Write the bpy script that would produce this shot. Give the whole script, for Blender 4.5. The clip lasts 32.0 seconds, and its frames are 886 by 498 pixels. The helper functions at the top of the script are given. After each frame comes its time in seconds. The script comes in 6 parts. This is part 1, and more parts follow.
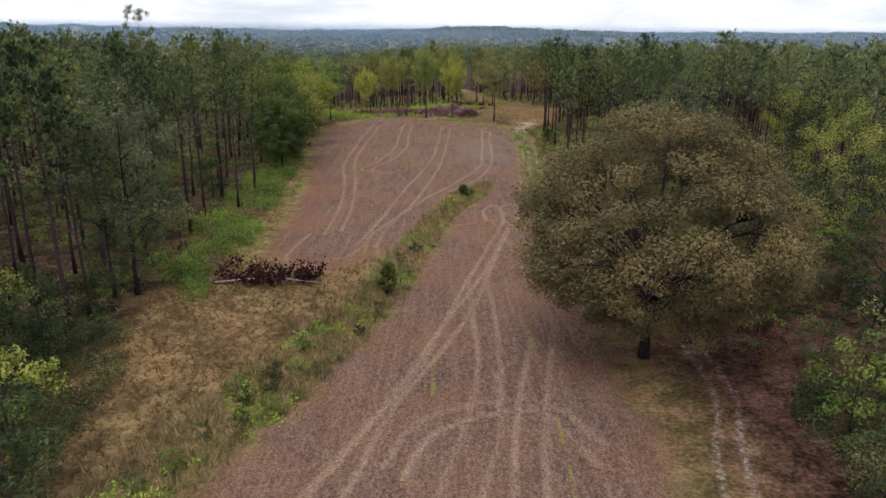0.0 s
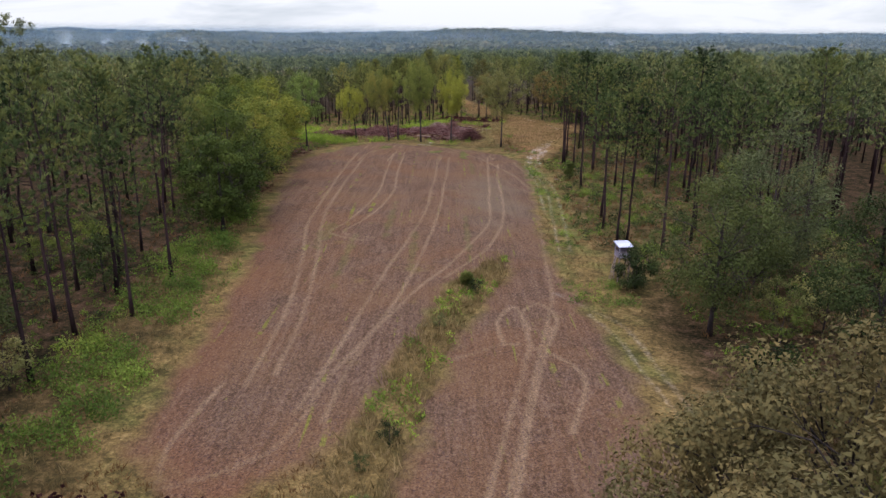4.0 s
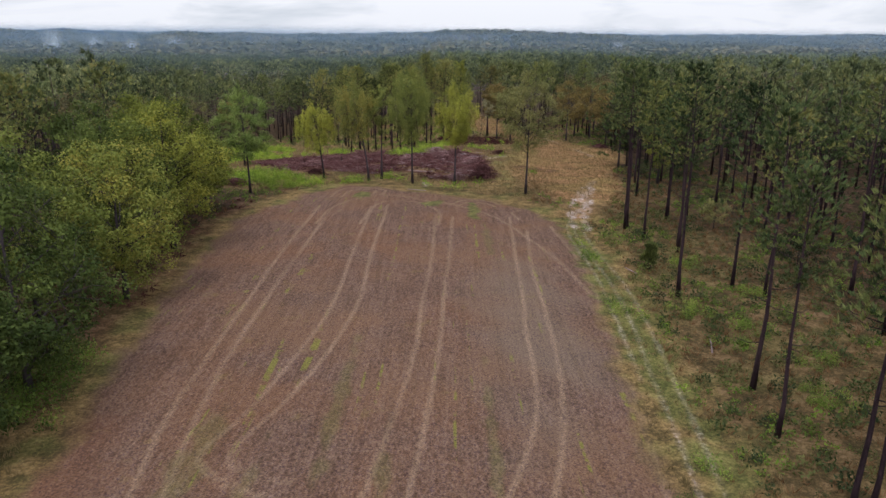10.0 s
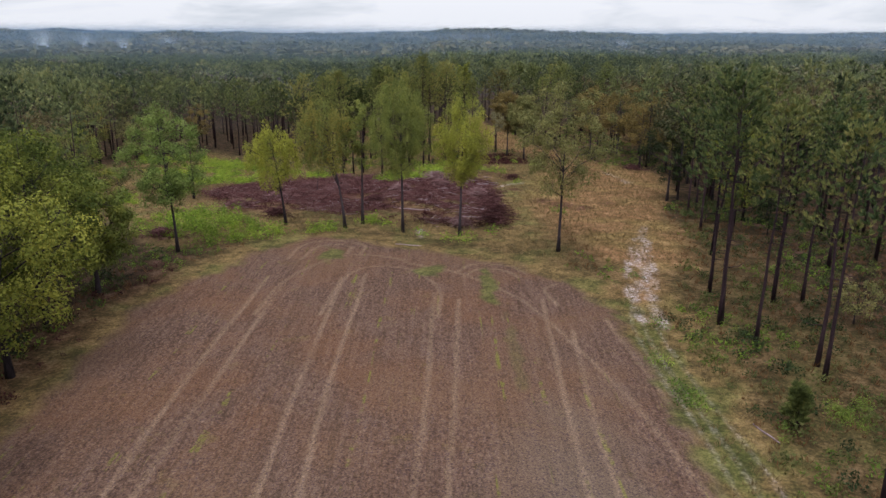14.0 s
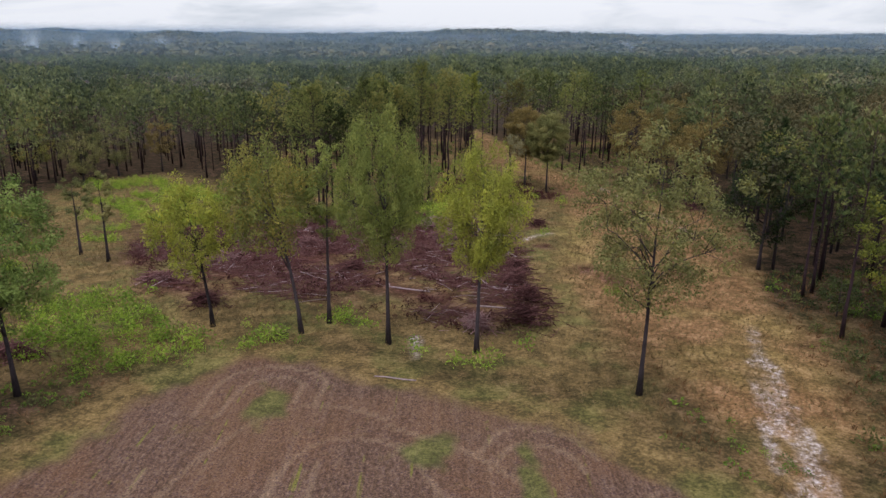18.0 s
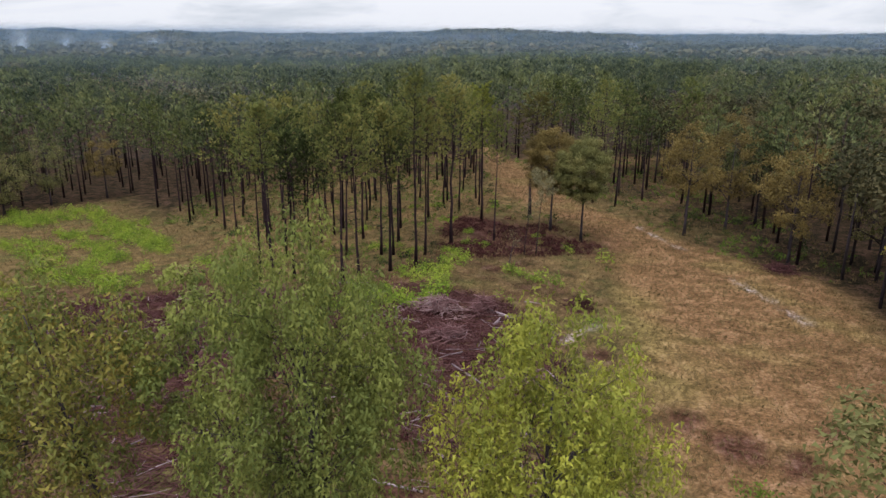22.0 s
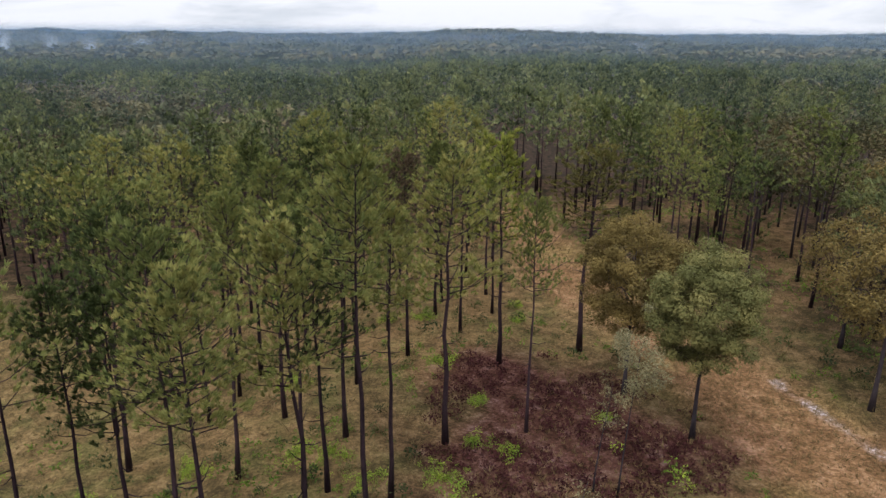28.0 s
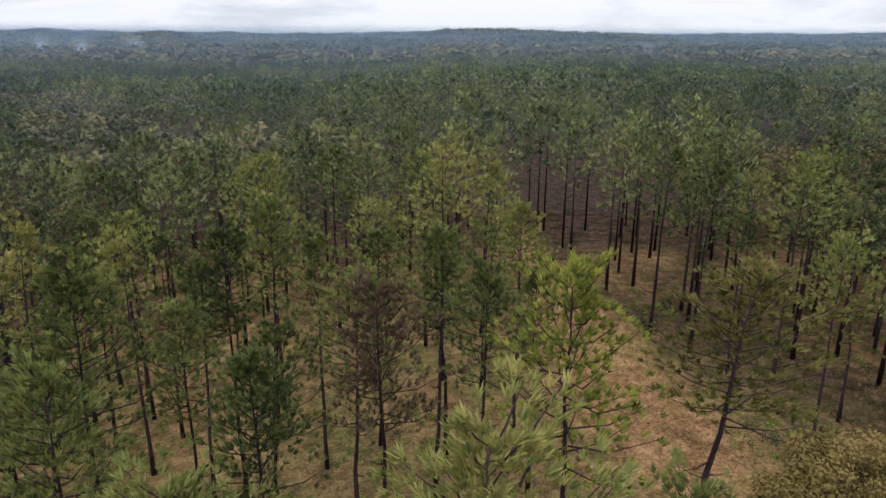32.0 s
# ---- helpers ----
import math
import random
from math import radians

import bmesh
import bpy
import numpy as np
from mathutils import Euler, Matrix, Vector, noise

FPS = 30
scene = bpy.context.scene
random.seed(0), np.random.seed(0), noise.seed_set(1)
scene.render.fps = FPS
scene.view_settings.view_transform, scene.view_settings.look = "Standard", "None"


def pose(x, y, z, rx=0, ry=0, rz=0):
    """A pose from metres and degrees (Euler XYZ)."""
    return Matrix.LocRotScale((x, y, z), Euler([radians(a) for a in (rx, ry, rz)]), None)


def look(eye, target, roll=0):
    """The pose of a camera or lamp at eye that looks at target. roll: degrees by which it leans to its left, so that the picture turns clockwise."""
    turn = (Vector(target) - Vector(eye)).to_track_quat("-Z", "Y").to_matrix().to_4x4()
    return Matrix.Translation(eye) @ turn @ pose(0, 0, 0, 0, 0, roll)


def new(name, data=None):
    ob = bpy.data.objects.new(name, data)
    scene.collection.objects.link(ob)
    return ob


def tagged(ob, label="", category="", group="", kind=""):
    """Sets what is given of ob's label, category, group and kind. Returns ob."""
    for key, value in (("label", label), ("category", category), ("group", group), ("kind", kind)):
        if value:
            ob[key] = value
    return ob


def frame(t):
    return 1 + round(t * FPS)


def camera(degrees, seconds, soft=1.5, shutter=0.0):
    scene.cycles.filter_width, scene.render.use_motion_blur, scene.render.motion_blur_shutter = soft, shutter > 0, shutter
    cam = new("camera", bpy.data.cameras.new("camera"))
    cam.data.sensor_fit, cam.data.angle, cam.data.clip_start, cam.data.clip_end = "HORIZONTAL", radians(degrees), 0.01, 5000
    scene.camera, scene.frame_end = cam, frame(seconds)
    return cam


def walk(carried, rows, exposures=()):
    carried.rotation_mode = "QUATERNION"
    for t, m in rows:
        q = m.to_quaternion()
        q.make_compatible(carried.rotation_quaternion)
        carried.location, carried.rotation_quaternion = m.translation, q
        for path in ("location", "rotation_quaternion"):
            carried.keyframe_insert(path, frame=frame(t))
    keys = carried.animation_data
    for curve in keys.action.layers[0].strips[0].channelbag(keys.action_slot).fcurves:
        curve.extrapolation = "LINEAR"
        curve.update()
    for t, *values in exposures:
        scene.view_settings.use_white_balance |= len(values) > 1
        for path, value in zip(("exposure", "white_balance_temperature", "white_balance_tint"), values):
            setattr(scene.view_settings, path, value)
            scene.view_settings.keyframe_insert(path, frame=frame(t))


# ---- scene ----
cam = camera(64.0, 32.0)
PATH = [
    (0, (0.41, 0.787, 25.251), (0.409, 2.697, 24.658), 0.7),
    (1, (0.606, 9.248, 25.737), (0.605, 11.159, 25.146), 0.6),
    (2, (0.714, 17.988, 26.261), (0.712, 19.899, 25.671), 0.6),
    (3, (0.779, 26.979, 26.726), (0.777, 28.89, 26.136), 0.6),
    (3.5, (0.821, 31.193, 26.908), (0.82, 33.104, 26.319), 0.5),
    (4, (0.777, 35.631, 26.959), (0.776, 37.543, 26.37), 0.5),
    (5, (0.656, 44.829, 27.033), (0.654, 46.74, 26.446), 0.5),
    (5.5, (0.598, 49.514, 27.045), (0.596, 51.425, 26.458), 0.5),
    (6, (0.502, 54.262, 26.994), (0.5, 56.174, 26.407), 0.5),
    (7, (0.528, 63.297, 26.907), (0.525, 65.209, 26.321), 0.5),
    (8, (0.526, 72.147, 26.82), (0.524, 74.059, 26.232), 0.5),
    (9, (0.576, 81.146, 26.614), (0.574, 83.058, 26.027), 0.5),
    (10, (0.598, 89.624, 26.405), (0.596, 91.537, 25.819), 0.5),
    (11, (0.555, 98.363, 26.221), (0.553, 100.275, 25.635), 0.5),
    (12, (0.502, 107.226, 26.088), (0.499, 109.138, 25.501), 0.5),
    (13, (0.447, 116.205, 26.06), (0.445, 118.117, 25.472), 0.5),
    (14, (0.369, 125.183, 26.049), (0.366, 127.095, 25.461), 0.4),
    (14.5, (0.203, 129.418, 26.052), (0.202, 131.329, 25.465), 0.6),
    (15, (0.04, 133.946, 26.095), (0.038, 135.858, 25.508), 0.5),
    (16, (-0.247, 143.272, 26.204), (-0.249, 145.184, 25.617), 0.5),
    (16.5, (-0.343, 147.915, 26.235), (-0.344, 149.827, 25.647), 0.6),
    (17, (-0.357, 152.517, 26.298), (-0.36, 154.429, 25.711), 0.5),
    (18, (-0.469, 161.498, 26.325), (-0.471, 163.41, 25.738), 0.5),
    (19, (-0.592, 170.685, 26.24), (-0.595, 172.597, 25.652), 0.5),
    (20, (-0.714, 179.742, 26.219), (-0.716, 181.653, 25.632), 0.5),
    (21, (-0.818, 188.88, 26.158), (-0.82, 190.792, 25.571), 0.5),
    (22, (-0.825, 198.148, 25.947), (-0.827, 200.06, 25.36), 0.5),
    (23, (-0.776, 207.868, 25.9), (-0.779, 209.78, 25.313), 0.5),
    (24, (-0.818, 217.194, 25.932), (-0.82, 219.106, 25.344), 0.5),
    (25, (-0.875, 226.576, 25.902), (-0.877, 228.488, 25.315), 0.5),
    (25.5, (-0.904, 230.894, 26.062), (-0.905, 232.806, 25.475), 0.6),
    (26, (-0.686, 235.058, 26.147), (-0.689, 236.97, 25.56), 0.5),
    (27, (-0.081, 243.454, 26.323), (-0.083, 245.366, 25.736), 0.5),
    (27.5, (0.094, 247.896, 26.377), (0.093, 249.807, 25.79), 0.6),
    (28, (0.041, 252.651, 26.471), (0.039, 254.563, 25.884), 0.5),
    (29, (-0.141, 261.666, 26.607), (-0.144, 263.578, 26.02), 0.5),
    (30, (-0.273, 270.393, 26.738), (-0.274, 272.305, 26.151), 0.5),
    (31, (-0.353, 278.817, 26.907), (-0.356, 280.729, 26.32), 0.4),
    (32, (-0.479, 286.986, 27.202), (-0.482, 288.897, 26.614), 0.4),
]
walk(cam, [(t, look(eye, target, roll)) for t, eye, target, roll in PATH], exposures=[(0, 0.12), (4, 0.02), (10, -0.08), (16, -0.16), (22, -0.13), (25, -0.05), (28, 0.0), (32, -0.03)])

# ---------------------------------------------------------------- light
def node_tree(data):
    data.use_nodes = True
    nt = data.node_tree
    nt.nodes.clear()
    return nt


def add_node(nt, kind, **values):
    n = nt.nodes.new(kind)
    for key, value in values.items():
        n.inputs[key.replace("_", " ")].default_value = value
    return n


SUN_EL, SUN_AZ = radians(60), radians(200)
world = bpy.data.worlds.new("overcast_sky")
scene.world = world
wt = node_tree(world)
sky = wt.nodes.new("ShaderNodeTexSky")
sky.sky_type, sky.sun_disc, sky.sun_elevation, sky.sun_rotation = "NISHITA", False, SUN_EL, SUN_AZ
sky.dust_density, sky.air_density = 4.0, 1.2
tex = wt.nodes.new("ShaderNodeTexCoord")
stretch = wt.nodes.new("ShaderNodeMapping")
stretch.inputs["Scale"].default_value = (3.0, 3.0, 14.0)
clouds = add_node(wt, "ShaderNodeTexNoise", Scale=1.6, Detail=6.0, Roughness=0.55, Distortion=0.4)
ramp = wt.nodes.new("ShaderNodeValToRGB")
ramp.color_ramp.elements[0].position, ramp.color_ramp.elements[0].color = 0.30, (0.74, 0.80, 0.90, 1)
ramp.color_ramp.elements[1].position, ramp.color_ramp.elements[1].color = 0.50, (1.02, 1.05, 1.14, 1)
mixer = wt.nodes.new("ShaderNodeMix")
mixer.data_type = "RGBA"
mixer.inputs["Factor"].default_value = 0.9
skyback = add_node(wt, "ShaderNodeMixRGB", Fac=1.0)
skyback.blend_type = "MULTIPLY"
skyback.inputs["Color2"].default_value = (0.1, 0.1, 0.1, 1)
back = add_node(wt, "ShaderNodeBackground", Strength=0.98)
wout = wt.nodes.new("ShaderNodeOutputWorld")
wt.links.new(tex.outputs["Generated"], stretch.inputs["Vector"])
wt.links.new(stretch.outputs["Vector"], clouds.inputs["Vector"])
wt.links.new(clouds.outputs["Fac"], ramp.inputs["Fac"])
wt.links.new(sky.outputs["Color"], skyback.inputs["Color1"])
wt.links.new(skyback.outputs["Color"], mixer.inputs["A"])
wt.links.new(ramp.outputs["Color"], mixer.inputs["B"])
height = wt.nodes.new("ShaderNodeSeparateXYZ")
wt.links.new(tex.outputs["Generated"], height.inputs["Vector"])
rise = wt.nodes.new("ShaderNodeMapRange")
rise.inputs["To Min"].default_value, rise.inputs["To Max"].default_value = 1.0, 1.75
wt.links.new(height.outputs["Z"], rise.inputs["Value"])
wt.links.new(rise.outputs["Result"], back.inputs["Strength"])
wt.links.new(mixer.outputs["Result"], back.inputs["Color"])
wt.links.new(back.outputs["Background"], wout.inputs["Surface"])

sun_data = bpy.data.lights.new("sun", "SUN")
sun_data.energy, sun_data.angle, sun_data.color = 2.2, radians(25), (0.98, 0.98, 0.98)
sun = new("sun", sun_data)
sun.matrix_world = look((0, 0, 80), (80 * math.sin(SUN_AZ) * -1, 80 * math.cos(SUN_AZ) * -1, 80 - 80 * math.tan(SUN_EL)))


# ---------------------------------------------------------------- materials
COOL = 1.46  # blue cast of the overcast light, multiplied into the ramp colours


def mat_base(name, rough=0.9):
    m = bpy.data.materials.new(name)
    nt = node_tree(m)
    out = nt.nodes.new("ShaderNodeOutputMaterial")
    return m, nt, out


def math_node(nt, op, a, b):
    n = nt.nodes.new("ShaderNodeMath")
    n.operation = op
    for i, v in enumerate((a, b)):
        if isinstance(v, (int, float)):
            n.inputs[i].default_value = v
        else:
            nt.links.new(v, n.inputs[i])
    return n.outputs[0]


def ramp_node(nt, fac, stops):
    n = nt.nodes.new("ShaderNodeValToRGB")
    while len(n.color_ramp.elements) < len(stops):
        n.color_ramp.elements.new(0.5)
    for e, (p, c) in zip(n.color_ramp.elements, stops):
        e.position, e.color = p, (c[0], c[1], c[2] * (COOL if max(c) < 0.9 else 1.0), 1)
    nt.links.new(fac, n.inputs["Fac"])
    return n.outputs["Color"]


def mix_col(nt, fac, a, b, kind="MIX"):
    n = nt.nodes.new("ShaderNodeMixRGB")
    n.blend_type = kind
    for i, v in zip(("Fac", "Color1", "Color2"), (fac, a, b)):
        if isinstance(v, (int, float)):
            n.inputs[i].default_value = v
        elif isinstance(v, tuple):
            n.inputs[i].default_value = (*v, 1)
        else:
            nt.links.new(v, n.inputs[i])
    return n.outputs["Color"]


def noise_node(nt, scale, detail=4.0, rough=0.6, vector=None):
    n = add_node(nt, "ShaderNodeTexNoise", Scale=scale, Detail=detail, Roughness=rough)
    if vector is None:
        g = nt.nodes.new("ShaderNodeNewGeometry")
        vector = g.outputs["Position"]
    nt.links.new(vector, n.inputs["Vector"])
    return n.outputs["Fac"]


def attr_node(nt, name):
    n = nt.nodes.new("ShaderNodeAttribute")
    n.attribute_name = name
    return n.outputs["Fac"]


def leaf_material(name, stops, stuff=False, through_light=0.22, grain=0.13, own=None):
    """Foliage: colour differs from tree to tree, from clump to clump and a little from leaf to leaf."""
    m, nt, out = mat_base(name)
    geo = nt.nodes.new("ShaderNodeNewGeometry")
    if stuff:
        whole, share, shift = attr_node(nt, "tint"), 0.4, 0.04
    else:
        whole, share, shift = nt.nodes.new("ShaderNodeObjectInfo").outputs["Random"] if own is None else own, 0.5, -0.02
    f = math_node(nt, "ADD", math_node(nt, "MULTIPLY", whole, share), shift)
    f = math_node(nt, "ADD", f, math_node(nt, "MULTIPLY", geo.outputs["Random Per Island"], grain))
    f = math_node(nt, "ADD", f, math_node(nt, "MULTIPLY", noise_node(nt, 0.7, 3.0), 0.36))
    f = math_node(nt, "ADD", f, math_node(nt, "MULTIPLY", math_node(nt, "SUBTRACT", attr_node(nt, "tuft"), 0.35), 0.26))
    col = ramp_node(nt, f, stops)
    d = add_node(nt, "ShaderNodeBsdfPrincipled", Roughness=0.6)
    d.inputs["Specular IOR Level"].default_value = 0.04
    t = nt.nodes.new("ShaderNodeBsdfTranslucent")
    mx = add_node(nt, "ShaderNodeMixShader", Fac=through_light)
    nt.links.new(col, d.inputs["Base Color"])
    nt.links.new(col, t.inputs["Color"])
    nt.links.new(d.outputs[0], mx.inputs[1])
    nt.links.new(t.outputs[0], mx.inputs[2])
    nt.links.new(mx.outputs[0], out.inputs["Surface"])
    return m


def rough_material(name, dark, light, scale=3.0, stretch_z=0.2, rough=0.95, bump=0.4):
    """Bark, wood, soil: two colours mixed by noise, with a fine relief."""
    m, nt, out = mat_base(name)
    tc = nt.nodes.new("ShaderNodeTexCoord")
    mp = nt.nodes.new("ShaderNodeMapping")
    mp.inputs["Scale"].default_value = (1, 1, stretch_z)
    nt.links.new(tc.outputs["Object"], mp.inputs["Vector"])
    a = noise_node(nt, scale, 6, 0.65, mp.outputs["Vector"])
    b = noise_node(nt, scale * 6, 3, 0.6, mp.outputs["Vector"])
    rnd = nt.nodes.new("ShaderNodeObjectInfo").outputs["Random"]
    f = math_node(nt, "ADD", math_node(nt, "MULTIPLY", a, 0.7), math_node(nt, "MULTIPLY", b, 0.25))
    f = math_node(nt, "ADD", f, math_node(nt, "MULTIPLY", math_node(nt, "SUBTRACT", rnd, 0.5), 0.25))
    col = ramp_node(nt, f, [(0.3, dark), (0.7, light)])
    p = add_node(nt, "ShaderNodeBsdfPrincipled", Roughness=rough)
    p.inputs["Specular IOR Level"].default_value = 0.4 if rough < 0.6 else 0.06
    bp = add_node(nt, "ShaderNodeBump", Strength=bump, Distance=0.03)
    nt.links.new(b, bp.inputs["Height"])
    nt.links.new(bp.outputs[0], p.inputs["Normal"])
    nt.links.new(col, p.inputs["Base Color"])
    nt.links.new(p.outputs[0], out.inputs["Surface"])
    return m


PINE_STOPS = [(0.25, (0.040, 0.054, 0.0137)), (0.45, (0.122, 0.143, 0.0317)), (0.66, (0.207, 0.211, 0.0454)), (0.88, (0.293, 0.258, 0.0580)), (1.02, (0.383, 0.240, 0.0580))]
DARK_STOPS = [(0.25, (0.017, 0.029, 0.0095)), (0.5, (0.068, 0.094, 0.0252)), (0.72, (0.150, 0.163, 0.0378)), (0.98, (0.273, 0.227, 0.0546))]
needle_mat = leaf_material("pine_needles", PINE_STOPS, grain=0.1, through_light=0.14)
needle_dark_mat = leaf_material("dark_pine_needles", DARK_STOPS, grain=0.1, through_light=0.14)
WOODS_STOPS = [(0.25, (0.034, 0.047, 0.0172)), (0.5, (0.132, 0.152, 0.0448)), (0.72, (0.230, 0.228, 0.0644)), (0.95, (0.333, 0.247, 0.0759))]
needle_far_mat = leaf_material("pine_needles_woods", WOODS_STOPS, stuff=True, grain=0.06, through_light=0.14)
needle_yellow_mat = leaf_material("yellowing_pine_needles", [(0.25, (0.06, 0.075, 0.014)), (0.5, (0.19, 0.21, 0.03)), (0.8, (0.38, 0.36, 0.05))], grain=0.1, own=0.5, through_light=0.14)
needle_olive_mat = leaf_material("olive_pine_needles", [(0.25, (0.05, 0.05, 0.012)), (0.5, (0.135, 0.125, 0.028)), (0.8, (0.25, 0.2, 0.045))], grain=0.1, own=0.45, through_light=0.14)
needle_brown_mat = leaf_material("browning_pine_needles", [(0.25, (0.04, 0.03, 0.014)), (0.5, (0.115, 0.085, 0.035)), (0.8, (0.20, 0.13, 0.055))], grain=0.1, own=0.45, through_light=0.14)
FAR_STOPS = [(0.2, (0.03, 0.04, 0.016)), (0.5, (0.085, 0.09, 0.034)), (0.74, (0.17, 0.145, 0.052)), (0.95, (0.27, 0.17, 0.07))]
far_mat = leaf_material("mixed_woods", FAR_STOPS, stuff=True)
mixed_mat = leaf_material("mixed_woods_near", [(0.2, (0.022, 0.024, 0.009)), (0.5, (0.062, 0.06, 0.02)), (0.74, (0.12, 0.094, 0.032)), (0.95, (0.19, 0.12, 0.045))], stuff=True)
bush_leaf = leaf_material("low_bush_leaves", [(0.15, (0.012, 0.02, 0.008)), (0.45, (0.04, 0.058, 0.016)), (0.7, (0.10, 0.11, 0.026)), (0.95, (0.17, 0.12, 0.035))], stuff=True)
dull_leaf = leaf_material("dull_brown_leaves", [(0.2, (0.053, 0.043, 0.0120)), (0.5, (0.144, 0.109, 0.0270)), (0.8, (0.256, 0.184, 0.0450)), (1.0, (0.362, 0.237, 0.0585))], own=0.6)
open_leaf = leaf_material("sparse_olive_leaves", [(0.2, (0.044, 0.050, 0.0161)), (0.5, (0.144, 0.144, 0.0368)), (0.9, (0.288, 0.244, 0.0633))], own=0.55)
green_leaf = leaf_material("green_leaves", [(0.2, (0.030, 0.046, 0.0092)), (0.5, (0.101, 0.129, 0.0218)), (0.75, (0.201, 0.213, 0.0322)), (0.98, (0.333, 0.270, 0.0414))])
yellow_leaf = leaf_material("yellow_green_leaves", [(0.1, (0.054, 0.072, 0.0144)), (0.4, (0.186, 0.204, 0.0288)), (0.9, (0.480, 0.456, 0.0480))], own=0.55)
orange_leaf = leaf_material("orange_tinged_leaves", [(0.1, (0.05, 0.07, 0.016)), (0.4, (0.15, 0.165, 0.032)), (0.62, (0.28, 0.235, 0.04)), (0.85, (0.44, 0.25, 0.05))], own=0.42)
willow_leaf = leaf_material("willow_green_leaves", [(0.1, (0.04, 0.055, 0.016)), (0.4, (0.125, 0.15, 0.030)), (0.9, (0.29, 0.30, 0.05))], own=0.55)
corner_leaf = leaf_material("fresh_green_leaves", [(0.1, (0.032, 0.052, 0.0126)), (0.45, (0.115, 0.161, 0.0299)), (0.9, (0.241, 0.287, 0.0517))], own=0.5)
olive_leaf = leaf_material("olive_leaves", [(0.2, (0.03, 0.04, 0.012)), (0.5, (0.11, 0.12, 0.032)), (0.9, (0.23, 0.205, 0.055))])
oak_leaf = leaf_material("browning_oak_leaves", [(0.25, (0.036, 0.035, 0.014)), (0.5, (0.098, 0.083, 0.026)), (0.75, (0.182, 0.132, 0.040)), (1.0, (0.31, 0.165, 0.048))], grain=0.14, own=0.6)
silver_leaf = leaf_material("silvery_green_leaves", [(0.2, (0.03, 0.037, 0.014)), (0.55, (0.088, 0.102, 0.034)), (0.9, (0.165, 0.172, 0.055))], own=0.5)
pale_leaf = leaf_material("pale_thinning_leaves", [(0.2, (0.09, 0.08, 0.035)), (0.55, (0.22, 0.20, 0.075)), (0.9, (0.36, 0.31, 0.12))], own=0.5)
grey_leaf = leaf_material("grey_green_leaves", [(0.2, (0.012, 0.019, 0.0060)), (0.55, (0.041, 0.056, 0.0144)), (0.9, (0.092, 0.102, 0.0240))])
weed_leaf = leaf_material("green_weeds", [(0.15, (0.03, 0.055, 0.012)), (0.40, (0.10, 0.16, 0.018)), (0.64, (0.26, 0.35, 0.033)), (0.9, (0.44, 0.49, 0.05))], stuff=True)
dry_blade = leaf_material("dry_grass", [(0.15, (0.07, 0.055, 0.016)), (0.5, (0.175, 0.128, 0.042)), (0.85, (0.30, 0.21, 0.078))], stuff=True)
rust_blade = leaf_material("rust_grass", [(0.15, (0.045, 0.024, 0.008)), (0.5, (0.13, 0.068, 0.022)), (0.85, (0.24, 0.135, 0.05))], stuff=True)
verge_leaf = leaf_material("verge_bushes", [(0.15, (0.018, 0.034, 0.008)), (0.42, (0.075, 0.12, 0.018)), (0.68, (0.18, 0.24, 0.032)), (0.92, (0.33, 0.35, 0.045))], stuff=True)
brown_leaf = leaf_material("withered_leaves", [(0.2, (0.022, 0.008, 0.006)), (0.6, (0.068, 0.024, 0.017)), (0.9, (0.125, 0.05, 0.033))], stuff=True)
pine_bark = rough_material("pine_bark", (0.012, 0.008, 0.007), (0.055, 0.034, 0.027), 4.0, 0.25)
grey_bark = rough_material("grey_bark", (0.018, 0.014, 0.011), (0.08, 0.064, 0.05), 4.0, 0.25)
lime_leaf = leaf_material("lime_green_leaves", [(0.2, (0.041, 0.058, 0.0096)), (0.45, (0.144, 0.162, 0.0216)), (0.75, (0.282, 0.270, 0.0336)), (0.98, (0.420, 0.324, 0.0432))])
pale_wood = rough_material("weathered_logs", (0.14, 0.10, 0.075), (0.38, 0.29, 0.215), 2.0, 1.0)
slash_wood = leaf_material("slash_branches", [(0.2, (0.024, 0.008, 0.005)), (0.5, (0.075, 0.029, 0.019)), (0.74, (0.135, 0.066, 0.045)), (0.98, (0.33, 0.22, 0.145))], through_light=0.0, grain=0.24)
heap_wood = leaf_material("heaped_branches", [(0.2, (0.05, 0.02, 0.014)), (0.5, (0.15, 0.07, 0.048)), (0.74, (0.27, 0.165, 0.115)), (0.94, (0.46, 0.34, 0.24))], through_light=0.0, grain=0.3)
blind_wood = rough_material("weathered_plywood", (0.14, 0.12, 0.11), (0.30, 0.27, 0.26), 3.0, 0.15)
roof_metal = rough_material("white_roof_sheet", (0.38, 0.40, 0.42), (0.58, 0.60, 0.62), 2.0, 1.0, 0.45, 0.05)
dark_mat = rough_material("dark_interior", (0.01, 0.01, 0.01), (0.02, 0.02, 0.02), 2.0, 1.0)

# ---------------------------------------------------------------- lie of the land
LAND_Y = [-400, 60, 90, 165, 215, 240, 270, 300, 345, 450, 700, 1200, 1900, 2500, 6000]
LAND_Z = [1.5, 1.2, 1, 0.2, -0.6, -1.8, -3.6, -4.9, -7, -9, -13, -17, -14, -1, 0]


